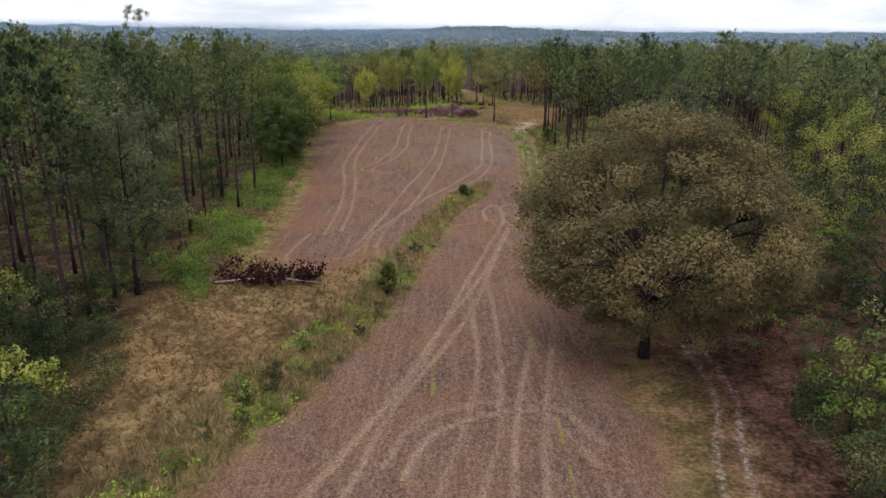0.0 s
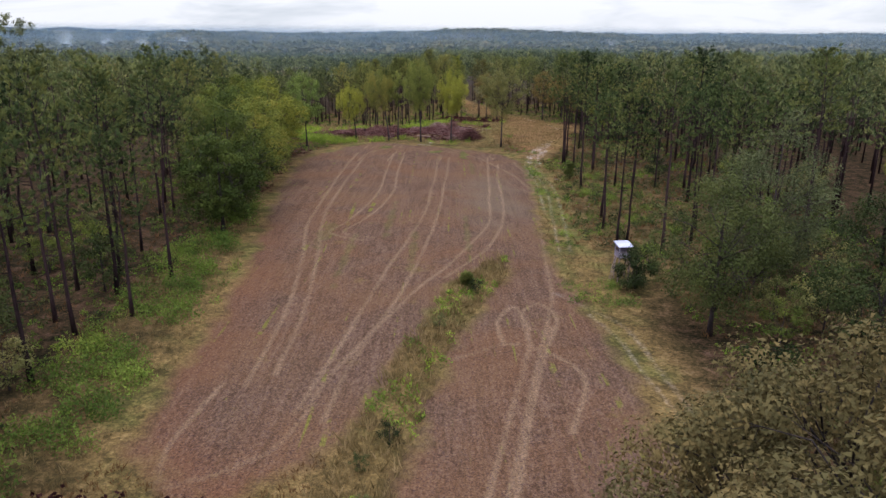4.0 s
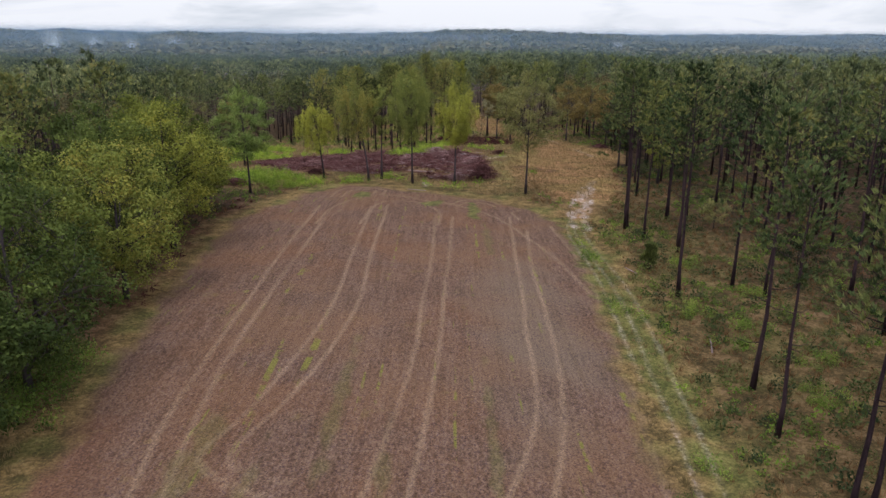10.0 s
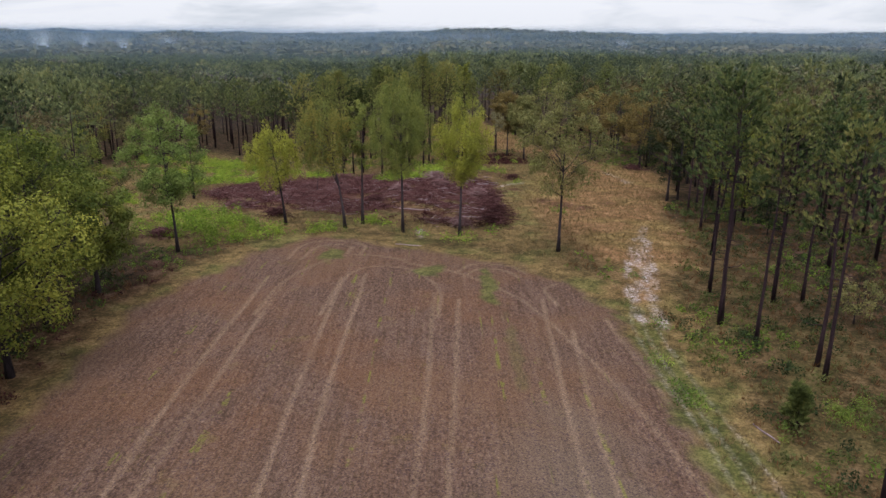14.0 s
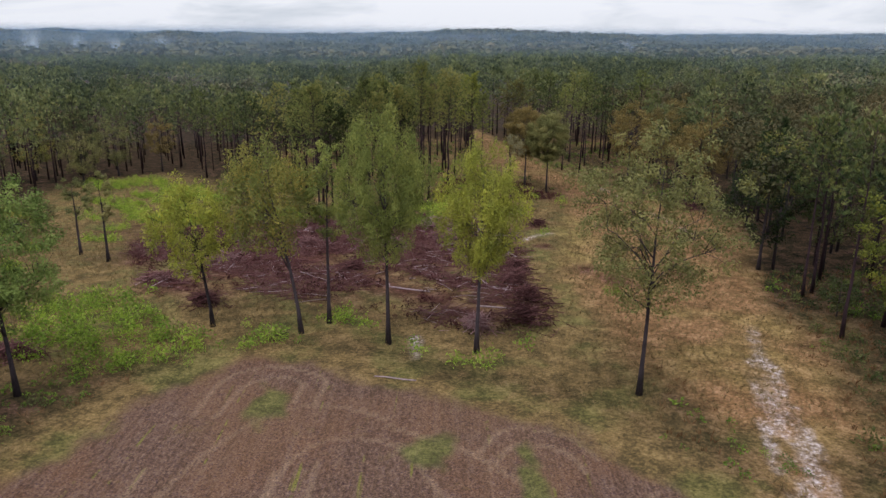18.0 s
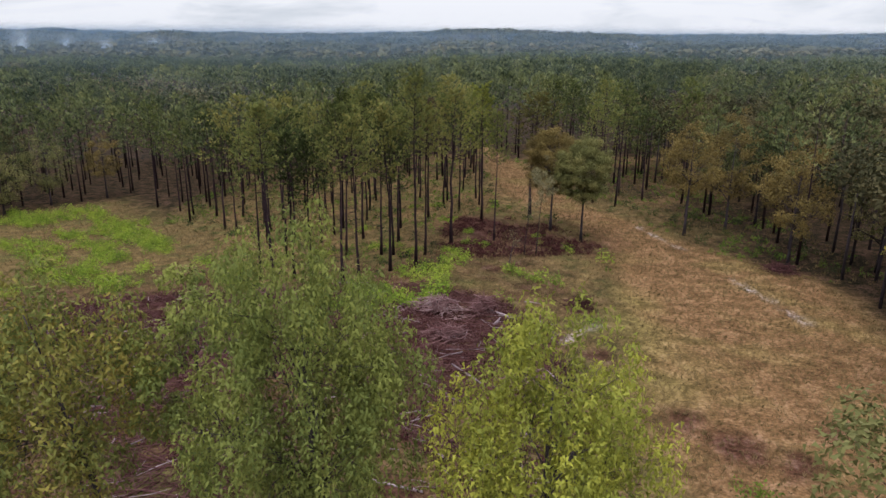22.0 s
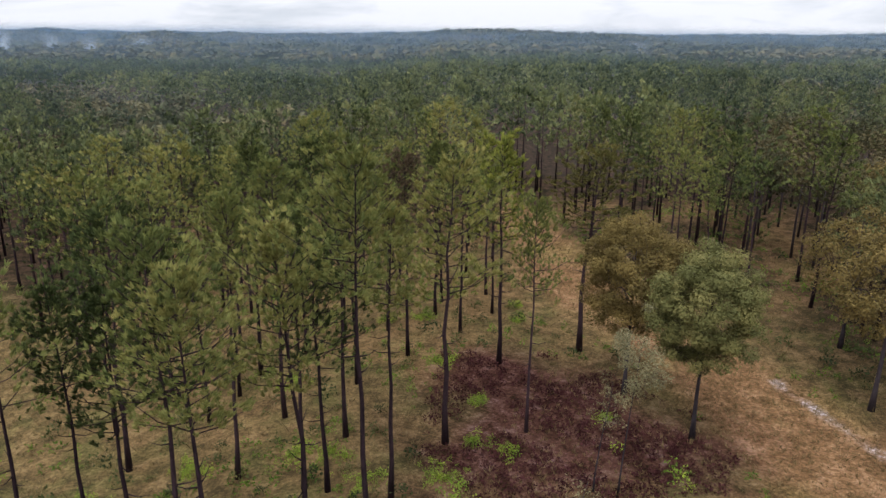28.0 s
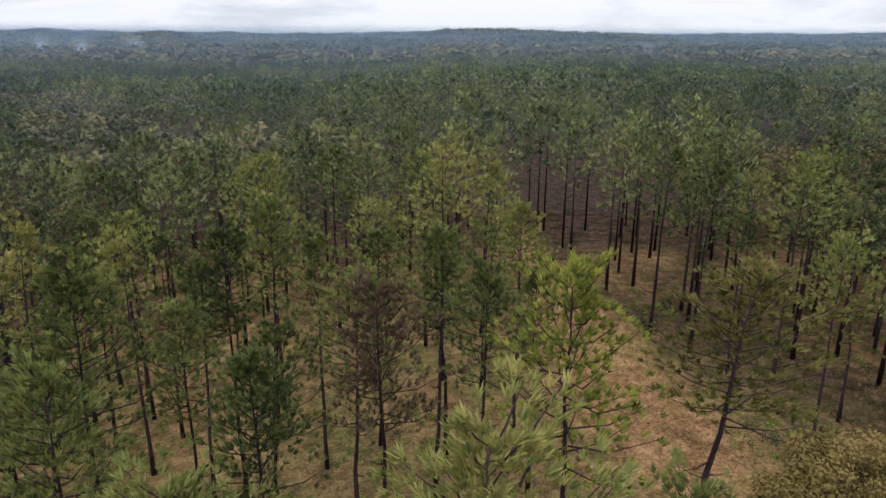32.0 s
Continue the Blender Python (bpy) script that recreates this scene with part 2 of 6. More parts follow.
def terrain(x, y):
    x, y = np.asarray(x, float), np.asarray(y, float)
    z = np.interp(y, LAND_Y, LAND_Z)
    z = z - np.clip((y - 235) / 60, 0, 1) * np.clip(-x - 5, 0, 60) * 0.11
    far = np.clip((y - 900) / 900, 0, 1)
    z = z + far * (5 * np.sin(x / 310 + 1.3) + 4 * np.sin(x / 140 + y / 400) + 3 * np.sin(y / 170 + x / 600))
    z = z + np.clip((y - 1500) / 600, 0, 1) * (3.5 * np.sin(x / 83 + 0.4) * np.sin(y / 120) + 2.5 * np.sin(x / 47 + y / 90))
    z = z + 24 * np.exp(-((x + 700) / 110) ** 2 - ((y - 2000) / 250) ** 2)
    z = z + 5 * np.exp(-((x - 60) / 450) ** 2 - ((y - 2500) / 350) ** 2)
    z = z + 0.12 * np.sin(x / 5.3 + 0.7) * np.sin(y / 7.1) + 0.05 * np.sin(x / 1.9 + y / 2.7)
    return z


def ground_z(x, y):
    return float(terrain(x, y))


def poly_dist(px, py, poly):
    """Distance to a closed outline, negative inside."""
    p = np.array(poly, float)
    d = np.full(px.shape, 1e9)
    inside = np.zeros(px.shape, bool)
    for (ax, ay), (bx, by) in zip(p, np.roll(p, -1, 0)):
        ex, ey = bx - ax, by - ay
        s = np.clip(((px - ax) * ex + (py - ay) * ey) / (ex * ex + ey * ey), 0, 1)
        d = np.minimum(d, np.hypot(px - ax - s * ex, py - ay - s * ey))
        if ay != by:
            inside ^= ((ay > py) != (by > py)) & (px < ex * (py - ay) / ey + ax)
    return np.where(inside, -d, d)


def spline(points, step=6):
    p = np.array(points, float)
    q = np.vstack([2 * p[0] - p[1], p, 2 * p[-1] - p[-2]])
    out = []
    for i in range(1, len(q) - 2):
        for s in np.linspace(0, 1, step, endpoint=False):
            a, b, c, d = q[i - 1], q[i], q[i + 1], q[i + 2]
            out.append(0.5 * (2 * b + (c - a) * s + (2 * a - 5 * b + 4 * c - d) * s * s + (3 * b - a - 3 * c + d) * s ** 3))
    return np.array(out + [p[-1]])


def line_dist(px, py, line):
    d = np.full(px.shape, 1e9)
    for (ax, ay), (bx, by) in zip(line[:-1], line[1:]):
        near = (px > min(ax, bx) - 4) & (px < max(ax, bx) + 4) & (py > min(ay, by) - 4) & (py < max(ay, by) + 4)
        if not near.any():
            continue
        x, y = px[near], py[near]
        ex, ey = bx - ax, by - ay
        s = np.clip(((x - ax) * ex + (y - ay) * ey) / (ex * ex + ey * ey + 1e-9), 0, 1)
        d[near] = np.minimum(d[near], np.hypot(x - ax - s * ex, y - ay - s * ey))
    return d


def wobble(x, y, scale, seed=0.0):
    """Cheap smooth noise, about -1 to 1."""
    a = np.sin(x / scale + seed + 1.7 * np.sin(y / scale * 0.83 + seed * 2))
    b = np.sin(y / scale * 1.13 - seed + 1.3 * np.sin(x / scale * 1.31 + seed))
    c = np.sin((x + y) / scale * 2.3 + seed * 3 + a)
    return (a + b + 0.7 * c) / 2.7


def soft(d, width):
    """1 inside (d < 0), 0 outside, over a soft edge."""
    return np.clip(0.5 - d / width, 0, 1)


FIELD = [(-30, -60), (-22, 0), (-12.8, 33), (-8.3, 45), (-3.8, 60), (-1, 77), (2, 94), (5.6, 103), (8.3, 111.4), (8.2, 118.5), (5, 114), (1.5, 107), (-3, 89),
         (-5.6, 76.5), (-12.4, 68.5), (-19.5, 76), (-20.2, 95), (-21.7, 112), (-23.2, 124), (-25.5, 142), (-28.6, 166), (-29.6, 188), (-26.5, 200), (-23, 209),
         (-17.6, 216.5), (-11.5, 216.5), (-7, 213), (1.6, 208.6), (9, 205.5), (15, 197), (17, 190), (17.6, 180), (17.3, 167), (16.4, 155), (14.8, 140),
         (14, 126), (13.8, 113), (14.6, 104), (15.6, 91), (15.5, 75), (13.5, 55), (14, 35), (15, 10), (18, -60)]
LANE = [(21.2, 194), (25.5, 210), (32, 238), (34, 262), (32, 286), (28, 305), (22.5, 322), (18.5, 340), (17, 360), (15, 385), (10, 425)]
MEADOW = [(20, 206), (30, 205), (36, 240), (44, 262), (47.5, 281), (39, 299), (33, 316), (27, 331), (24, 350), (22.5, 370), (17, 394), (10, 394), (11, 362), (11.5, 348), (15.5, 333), (20.5, 318), (23, 299), (19, 272), (15, 250), (15, 232), (17, 215)]
CLEARING = [(-36, 212), (-24, 214), (-10, 221), (4, 214), (16, 204), (20, 230), (17, 262), (22, 290), (21, 318), (10, 318), (3, 300), (-2, 288), (-25, 281), (-31, 300), (-45, 325), (-62, 345), (-80, 366), (-98, 352), (-98, 290), (-72, 240), (-46, 224)]
SLASH = [(-33, 283), (-48, 286), (-50, 270), (-42, 250), (-30, 231), (-21, 235), (-8, 229), (-1, 225), (4, 222), (11, 231), (9, 242), (11, 256), (10, 268), (5, 275), (-5, 281), (-15, 283), (-21, 279)]
REDFLOOR = [(-2, 300), (4, 293), (12, 294), (21, 296), (24, 303), (17, 315), (9, 322), (0, 320)]
LEFTMARGIN = [(-22, 60), (-20.5, 76), (-21, 95), (-23.5, 118), (-27, 140), (-32, 150), (-33, 125), (-31, 100), (-30, 70)]
RIGHTMARGIN = [(14, 98), (13.5, 112), (14, 126), (17, 157), (17.5, 180), (16.5, 192), (22, 205), (26, 190), (23, 160), (21, 130), (21, 100)]
TRACKS = [
    [(-19.3, 200), (-19.6, 178), (-19.2, 158), (-18.6, 134), (-16.2, 117), (-14.5, 100), (-14.1, 84)],
    [(-17.1, 199), (-17.3, 177), (-17.4, 158), (-17, 138), (-14.4, 117), (-12.8, 100), (-12.3, 86)],
    [(-11.0, 200), (-10.7, 174), (-10.4, 157), (-11.2, 148), (-13.1, 135), (-14.7, 129.2), (-13.4, 126.5), (-9.7, 124.4)],
    [(-8.5, 201), (-8.4, 174), (-8.0, 155), (-10.4, 138), (-12.8, 129.5), (-11.4, 126.7), (-8.4, 126)],
    [(-0.6, 195), (-0.9, 171), (-1.5, 158), (-1.8, 144), (-3.4, 129), (-6, 110), (-8, 92), (-9.5, 80)],
    [(1.9, 193), (1.2, 171), (0.7, 160), (0.1, 142), (-1.7, 121), (-3.6, 105), (-6.5, 89), (-7.4, 79)],
    [(10.5, 193), (9.5, 174), (8.8, 158), (8.2, 150), (7.4, 135), (4.3, 124), (1.5, 115), (-3, 103), (-7.5, 88)],
    [(12.2, 185), (11, 169), (10.7, 157), (10.2, 145), (9, 133), (6, 121), (1, 110)],
    [(15.9, 188), (17, 167), (15.6, 145), (14, 127), (13, 116), (12, 104), (8.5, 88), (4.5, 70), (1, 58), (-3, 44), (-7, 33)],
    [(8.4, 92), (3.1, 69), (-1, 49.5), (-4.3, 40), (-7, 32)],
    [(3, 68), (3, 58), (3.1, 48.5), (1.8, 40), (0.1, 33)],
    [(4.8, 69), (4.9, 54), (4.2, 41), (2.6, 33)],
    [(10.9, 96), (7, 80), (2.7, 58.5), (-2.6, 43), (-4.8, 33)],
    [(9, 52), (7.2, 41.5), (6.1, 33)],
    [(7.7, 54), (5.3, 41.5), (4.4, 33)],
    [(-1.7, 35), (-0.3, 39), (2.9, 41.8), (7.1, 42.2), (9.6, 36.5)],
    [(-2.9, 36), (-1.2, 40.6), (2.6, 43.2), (7.4, 43.5), (10.4, 38.5)],
    [(6.1, 92), (5.9, 97), (8, 100.7), (8.4, 92)],
    [(8.8, 95), (8.4, 99), (10.3, 102), (11.6, 98), (9.7, 91)],
    [(1.6, 89), (7.2, 92), (11.9, 86.5), (9.7, 78)],
    [(-3.3, 102), (-7.7, 87), (-9.2, 78), (-11.1, 74), (-15.3, 71.6), (-16.8, 75), (-16, 84)],
    [(-17.9, 189), (-17.3, 198), (-14.1, 205.8), (-9.4, 208.7), (-4.4, 207)],
    [(-18.6, 206.8), (-17.8, 213), (-14.1, 215), (-10, 213), (-10, 209)],
    [(-16.8, 207), (-16, 211.5), (-13.5, 213), (-11.6, 212), (-11.6, 209)],
    [(1.7, 202), (4.2, 205.7), (8.2, 204.8), (9.8, 202)],
    [(2.6, 200.6), (4.6, 203.6), (7.6, 203), (8.7, 200.5)],
    [(11.8, 191.6), (11.1, 196.4), (12.7, 198.4)],
    [(-11.6, 189), (-10.7, 200), (-7.8, 204), (-3.2, 203), (-0.1, 196), (-0.2, 188)],
    [(16.1, 159), (13.8, 174), (9.8, 189), (6.3, 196.4), (1.7, 202.2), (-4.3, 206)],
]
SANDY = [[(21, 186), (22.5, 198), (25, 208), (27.5, 216)], [(19.4, 188), (20.8, 199), (23.5, 209), (26, 217)], 
         [(38, 268), (36, 284)], [(35, 300), (32, 314)], [(-3, 222), (-2.8, 217.5)], [(22, 194), (24.5, 206), (27.5, 219), (30, 226)], [(23.2, 197), (25.8, 209)], [(11, 262), (14, 266), (17, 267)], [(21, 196), (23.6, 206), (25, 213)]]


RUTS = [[(17.6, 172), (18, 186), (20, 194)], [(15, 99), (16.5, 93), (17, 84), (19.5, 60), (19.5, 46), (17, 38), (15.7, 33)], [(12.5, 105), (15.5, 100), (17.8, 95), (18.6, 80), (20.8, 60), (20.9, 46), (18.8, 39), (17.4, 33)],
        [(15.2, 120), (17.2, 140), (18.8, 158), (18.6, 180), (19.6, 190)], [(16.6, 120), (18.8, 140), (20.2, 158), (19.9, 180), (21, 192)], [(16.2, 140), (17.6, 160), (17.9, 176)]]


def grid_axis(fine_from, fine_to, step, limit_low, limit_high, growth=1.13):
    mid = list(np.arange(fine_from, fine_to + 1e-6, step))
    up, low = [], []
    v, s = fine_to, step
    while v < limit_high:
        s = min(s * growth, 160)
        v += s
        up.append(v)
    v, s = fine_from, step
    while v > limit_low:
        s = min(s * growth, 160)
        v -= s
        low.append(v)
    return np.array(low[::-1] + mid + up)


GX = grid_axis(-31, 33, 0.22, -3600, 3600)
GY = np.concatenate([grid_axis(28, 217, 0.5, -500, 216.9), np.arange(218, 322, 1.0), grid_axis(322, 330, 1.1, 322, 4900)])
XX, YY = [a.ravel() for a in np.meshgrid(GX, GY)]
field_d = poly_dist(XX, YY, FIELD) + 0.9 * wobble(XX, YY, 1.9, 0.3) + 0.35 * wobble(XX, YY, 0.7, 2.0)
dirt = soft(field_d, 1.6)
track = np.zeros_like(XX)
for i, line in enumerate(TRACKS):
    d = line_dist(XX, YY, spline(line))
    worn = 0.62 + 0.38 * wobble(XX, YY, 4.5, i)
    track = np.maximum(track, np.clip((0.3 - d) / 0.16, 0, 1) * np.clip(worn + 0.2, 0.15, 1))
sand = np.zeros_like(XX)
for i, line in enumerate(SANDY):
    d = line_dist(XX, YY, spline(line)) + 0.3 * wobble(XX, YY, 1.1, i)
    sand = np.maximum(sand, np.clip((0.75 - d) / 0.5, 0, 1) * np.clip(0.5 + 0.8 * wobble(XX, YY, 1.3, i + 5), 0, 0.95))
for i, line in enumerate(RUTS):
    d = line_dist(XX, YY, spline(line)) + 0.1 * wobble(XX, YY, 0.9, i)
    sand = np.maximum(sand, np.clip((0.3 - d) / 0.25, 0, 1) * np.clip(0.2 + 0.12 * wobble(XX, YY, 3.3, i + 2), 0, 0.3))
meadow_d = np.minimum(poly_dist(XX, YY, MEADOW), line_dist(XX, YY, spline(LANE)) - 2.2) + 1.2 * wobble(XX, YY, 3.1, 1.0)
meadow = soft(meadow_d, 4.0)
STRAWFLOOR = [(-34, 304), (-12, 298), (4, 316), (14, 326), (10, 352), (22, 380), (40, 372), (46, 345), (34, 338), (40, 330), (60, 340), (70, 400), (-60, 400), (-44, 330)]
meadow = np.maximum(meadow, soft(poly_dist(XX, YY, STRAWFLOOR) + 2.0 * wobble(XX, YY, 3.7, 5.0), 6.0) * np.clip(0.22 + 0.35 * wobble(XX, YY, 4.3, 1.0), 0.0, 0.5))
OLDGRASS = [(-28, 20), (-18, 36), (-13, 50), (-9, 60), (-6, 76), (-12, 68), (-20, 74), (-27, 62), (-27, 45)]
meadow = np.maximum(meadow, soft(poly_dist(XX, YY, OLDGRASS) + 1.5 * wobble(XX, YY, 2.7, 1.0), 4.0) * np.clip(0.15 + 0.35 * wobble(XX, YY, 3.3, 2.0), 0, 0.45))
slash = soft(poly_dist(XX, YY, SLASH) + 2.5 * wobble(XX, YY, 3.7, 4.0), 4.0) * np.clip(0.52 + 0.2 * np.clip((YY - 250) / 12, -1, 1) + 0.5 * wobble(XX, YY, 4.5, 7.0) + 0.3 * wobble(XX, YY, 1.3, 2.0), 0.05, 0.95)
slash = np.maximum(slash, soft(poly_dist(XX, YY, REDFLOOR) + 3.0 * wobble(XX, YY, 2.7, 2.0), 9.0) * 0.85)
BARE = [(-48, 250), (-28, 252), (-26, 276), (-32, 298), (-46, 302), (-52, 275)]
slash = np.maximum(slash, soft(poly_dist(XX, YY, BARE) + 2.5 * wobble(XX, YY, 3.0, 5.0), 5.0) * np.clip(0.6 + 0.4 * wobble(XX, YY, 2.6, 3.0), 0.1, 0.9))
FEET = [(-24, 284), (-9, 278), (3, 281), (9, 270), (16, 277), (14, 289), (4, 300), (-4, 297), (-14, 290)]
slash = np.maximum(slash, soft(poly_dist(XX, YY, FEET) + 2.0 * wobble(XX, YY, 2.4, 6.0), 4.0) * np.clip(0.35 + 0.5 * wobble(XX, YY, 2.1, 4.0), 0, 0.8))
BAND = [(-67, 290), (-50, 274), (-38, 262), (-33, 268), (-46, 284), (-60, 302)]
slash = np.maximum(slash, soft(poly_dist(XX, YY, BAND) + 2.5 * wobble(XX, YY, 2.2, 1.0), 4.0) * np.clip(0.55 + 0.5 * wobble(XX, YY, 1.9, 3.0), 0, 0.85))
for bx, by, br in ((20, 242, 2.2), (23.5, 239.5, 1.6), (17.5, 246, 1.6), (28, 244, 1.2), (13.5, 258, 1.8), (14.5, 272, 2.0)):
    slash = np.maximum(slash, soft(np.hypot(XX - bx, YY - by) - br + 0.8 * wobble(XX, YY, 0.9, bx), 1.5) * 0.75)
# dark ground by the oak: leaf litter, plus the trees' shade as colour
OAKFLOOR = [(12.5, 26), (12, 60), (17, 66), (26, 64), (34, 58), (36, 26), (28, 8), (16, 8)]
slash = np.maximum(slash, soft(poly_dist(XX, YY, OAKFLOOR) + 2.0 * wobble(XX, YY, 2.4, 1.5), 9.0) * 0.45)
LITTER = [(-31, 132), (-28.5, 150), (-30.5, 170), (-31.5, 190), (-29, 201), (-33, 205), (-36, 190), (-35, 165), (-34, 140)]
slash = np.maximum(slash, soft(poly_dist(XX, YY, LITTER) + 1.0 * wobble(XX, YY, 2.0, 2.5), 3.0) * 0.4)
sprout = np.zeros_like(XX)
for sx0, sy0, sa, sb in ((-13.6, 208.5, 1.3, 3.2), (-1.4, 203, 1.6, 2.2), (5.2, 197.5, 0.8, 5.0), (-15, 128, 1.0, 6.0), (-7, 136, 0.5, 9.0), (-3, 122, 0.5, 8.0), (4, 128, 0.4, 12.0), (-11, 118, 0.5, 10.0), (6.5, 180, 0.6, 7.0), (18.2, 148, 1.7, 24.0), (18.8, 176, 1.5, 16.0)):
    sprout = np.maximum(sprout, soft(np.hypot((XX - sx0) / sa, (YY - sy0) / sb) - 1 + 0.6 * wobble(XX, YY, 0.9, sx0), 0.6) * (0.3 if sb > 5.5 and sx0 < 10 else 0.8))
red = soft(line_dist(XX, YY, spline([(-16.5, 70), (-19.8, 80), (-20.6, 100), (-22, 116), (-24, 130)])) - 3.2 + 1.2 * wobble(XX, YY, 2.1, 4.0), 4.0) * 0.36
red = np.maximum(red, soft(line_dist(XX, YY, spline([(-9, 70), (-13, 71), (-17, 75)])) - 2.0, 3.0) * 0.45)
hayed = soft(poly_dist(XX, YY, [(12, 250), (19, 251), (21, 262), (21, 280), (19, 289), (15, 284), (13, 270)]) + 2.5 * wobble(XX, YY, 2.9, 3.0), 7.0)
greyed = np.clip(0.8 - np.hypot((XX - 9) / 9, (YY - 152) / 34) + 0.25 * wobble(XX, YY, 3.4, 2.0), 0, 0.55)
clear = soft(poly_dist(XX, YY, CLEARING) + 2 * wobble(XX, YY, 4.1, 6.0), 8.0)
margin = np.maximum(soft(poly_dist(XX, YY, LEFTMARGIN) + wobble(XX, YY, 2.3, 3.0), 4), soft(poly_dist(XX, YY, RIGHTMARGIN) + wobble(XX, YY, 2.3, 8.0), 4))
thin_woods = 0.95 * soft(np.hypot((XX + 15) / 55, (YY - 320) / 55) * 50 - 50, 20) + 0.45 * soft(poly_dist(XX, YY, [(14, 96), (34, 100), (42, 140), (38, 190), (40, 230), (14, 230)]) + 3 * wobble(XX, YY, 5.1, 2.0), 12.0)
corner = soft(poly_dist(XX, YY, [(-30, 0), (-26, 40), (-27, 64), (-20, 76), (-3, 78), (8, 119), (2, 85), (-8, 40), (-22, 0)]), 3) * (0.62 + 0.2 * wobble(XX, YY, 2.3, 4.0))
# low openness brings in the shade-darkened woods floor, between left margin bushes too
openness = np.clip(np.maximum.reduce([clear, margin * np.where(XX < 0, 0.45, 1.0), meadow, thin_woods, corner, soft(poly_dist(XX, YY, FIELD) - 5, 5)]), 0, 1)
ZZ = terrain(XX, YY) - 0.05 * track * dirt + 0.04 * wobble(XX, YY, 0.45, 1.0) * dirt


def ground_material():
    m, nt, out = mat_base("ground_cover")
    big, mid, fine = noise_node(nt, 0.09, 3), noise_node(nt, 0.55, 5, 0.65), noise_node(nt, 3.2, 6, 0.7)
    finest = noise_node(nt, 7.0, 5, 0.75)
    A = {k: attr_node(nt, k) for k in ("dirt", "track", "sand", "meadow", "slash", "sprout", "dry", "open", "red", "greyed", "hay")}
    mixed = math_node(nt, "ADD", math_node(nt, "MULTIPLY", mid, 0.8), math_node(nt, "SUBTRACT", math_node(nt, "MULTIPLY", fine, 0.85), 0.325))
    # woods floor: brown litter, its colour deepened for the shade under the trees
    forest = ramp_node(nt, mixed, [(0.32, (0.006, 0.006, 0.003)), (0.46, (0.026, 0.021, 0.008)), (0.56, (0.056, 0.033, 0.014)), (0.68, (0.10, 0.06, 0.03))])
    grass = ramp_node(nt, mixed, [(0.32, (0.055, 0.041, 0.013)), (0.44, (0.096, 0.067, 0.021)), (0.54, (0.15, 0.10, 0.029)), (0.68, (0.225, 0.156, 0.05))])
    green = ramp_node(nt, mixed, [(0.35, (0.04, 0.048, 0.011)), (0.5, (0.078, 0.083, 0.018)), (0.68, (0.145, 0.14, 0.032))])
    straw = ramp_node(nt, mixed, [(0.3, (0.06, 0.036, 0.012)), (0.5, (0.18, 0.10, 0.032)), (0.7, (0.33, 0.195, 0.075))])
    hay = ramp_node(nt, mixed, [(0.3, (0.075, 0.058, 0.014)), (0.5, (0.185, 0.145, 0.034)), (0.7, (0.31, 0.24, 0.065))])
    straw = mix_col(nt, math_node(nt, "MAXIMUM", A["hay"], math_node(nt, "MULTIPLY", ramp_node(nt, big, [(0.5, (0, 0, 0)), (0.66, (1, 1, 1))]), 0.5)), straw, hay)
    bark = ramp_node(nt, mixed, [(0.32, (0.014, 0.005, 0.003)), (0.46, (0.050, 0.017, 0.0105)), (0.58, (0.082, 0.034, 0.022)), (0.7, (0.14, 0.08, 0.054))])
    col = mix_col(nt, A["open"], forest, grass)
    gfac = ramp_node(nt, noise_node(nt, 0.16, 4, 0.6), [(0.48, (0, 0, 0)), (0.6, (1, 1, 1))])
    gf = math_node(nt, "MULTIPLY", math_node(nt, "MULTIPLY", gfac, 0.6), math_node(nt, "SUBTRACT", A["open"], A["dry"]))
    col = mix_col(nt, gf, col, green)
    col = mix_col(nt, A["meadow"], col, straw)
    col = mix_col(nt, A["slash"], col, bark)
    pale = ramp_node(nt, fine, [(0.38, (0.16, 0.115, 0.06)), (0.52, (0.36, 0.29, 0.18)), (0.62, (0.62, 0.56, 0.40))])
    # ploughed soil: clods, drill rows, ruddy and grey patches
    g = nt.nodes.new("ShaderNodeNewGeometry")

    def furrow(across, along):
        mp = nt.nodes.new("ShaderNodeMapping")
        mp.inputs["Scale"].default_value, mp.inputs["Rotation"].default_value = (across, along, 1.0), (0, 0, radians(1.5))
        nt.links.new(g.outputs["Position"], mp.inputs["Vector"])
        return mp.outputs["Vector"]

    streak = noise_node(nt, 1.0, 4, 0.6, furrow(1.3, 0.16))
    clods = noise_node(nt, 3.4, 5, 0.72, furrow(1.25, 0.6))
    smix = math_node(nt, "ADD", math_node(nt, "MULTIPLY", streak, 0.42), math_node(nt, "SUBTRACT", math_node(nt, "MULTIPLY", clods, 1.15), 0.3))
    soil = ramp_node(nt, smix, [(0.28, (0.055, 0.033, 0.016)), (0.45, (0.102, 0.061, 0.030)), (0.56, (0.126, 0.078, 0.039)), (0.74, (0.17, 0.112, 0.06))])
    ruddy = mix_col(nt, math_node(nt, "MULTIPLY", ramp_node(nt, big, [(0.42, (0, 0, 0)), (0.62, (1, 1, 1))]), 0.4), soil, (0.15, 0.072, 0.036))
    grey = ramp_node(nt, noise_node(nt, 0.045, 3), [(0.5, (0, 0, 0)), (0.62, (1, 1, 1))])
    soil2 = mix_col(nt, math_node(nt, "MULTIPLY", grey, 0.16), ruddy, (0.13, 0.096, 0.068))
    soil2 = mix_col(nt, A["greyed"], soil2, (0.134, 0.104, 0.080))
    rows = noise_node(nt, 1.0, 3, 0.6, furrow(2.8, 0.06))
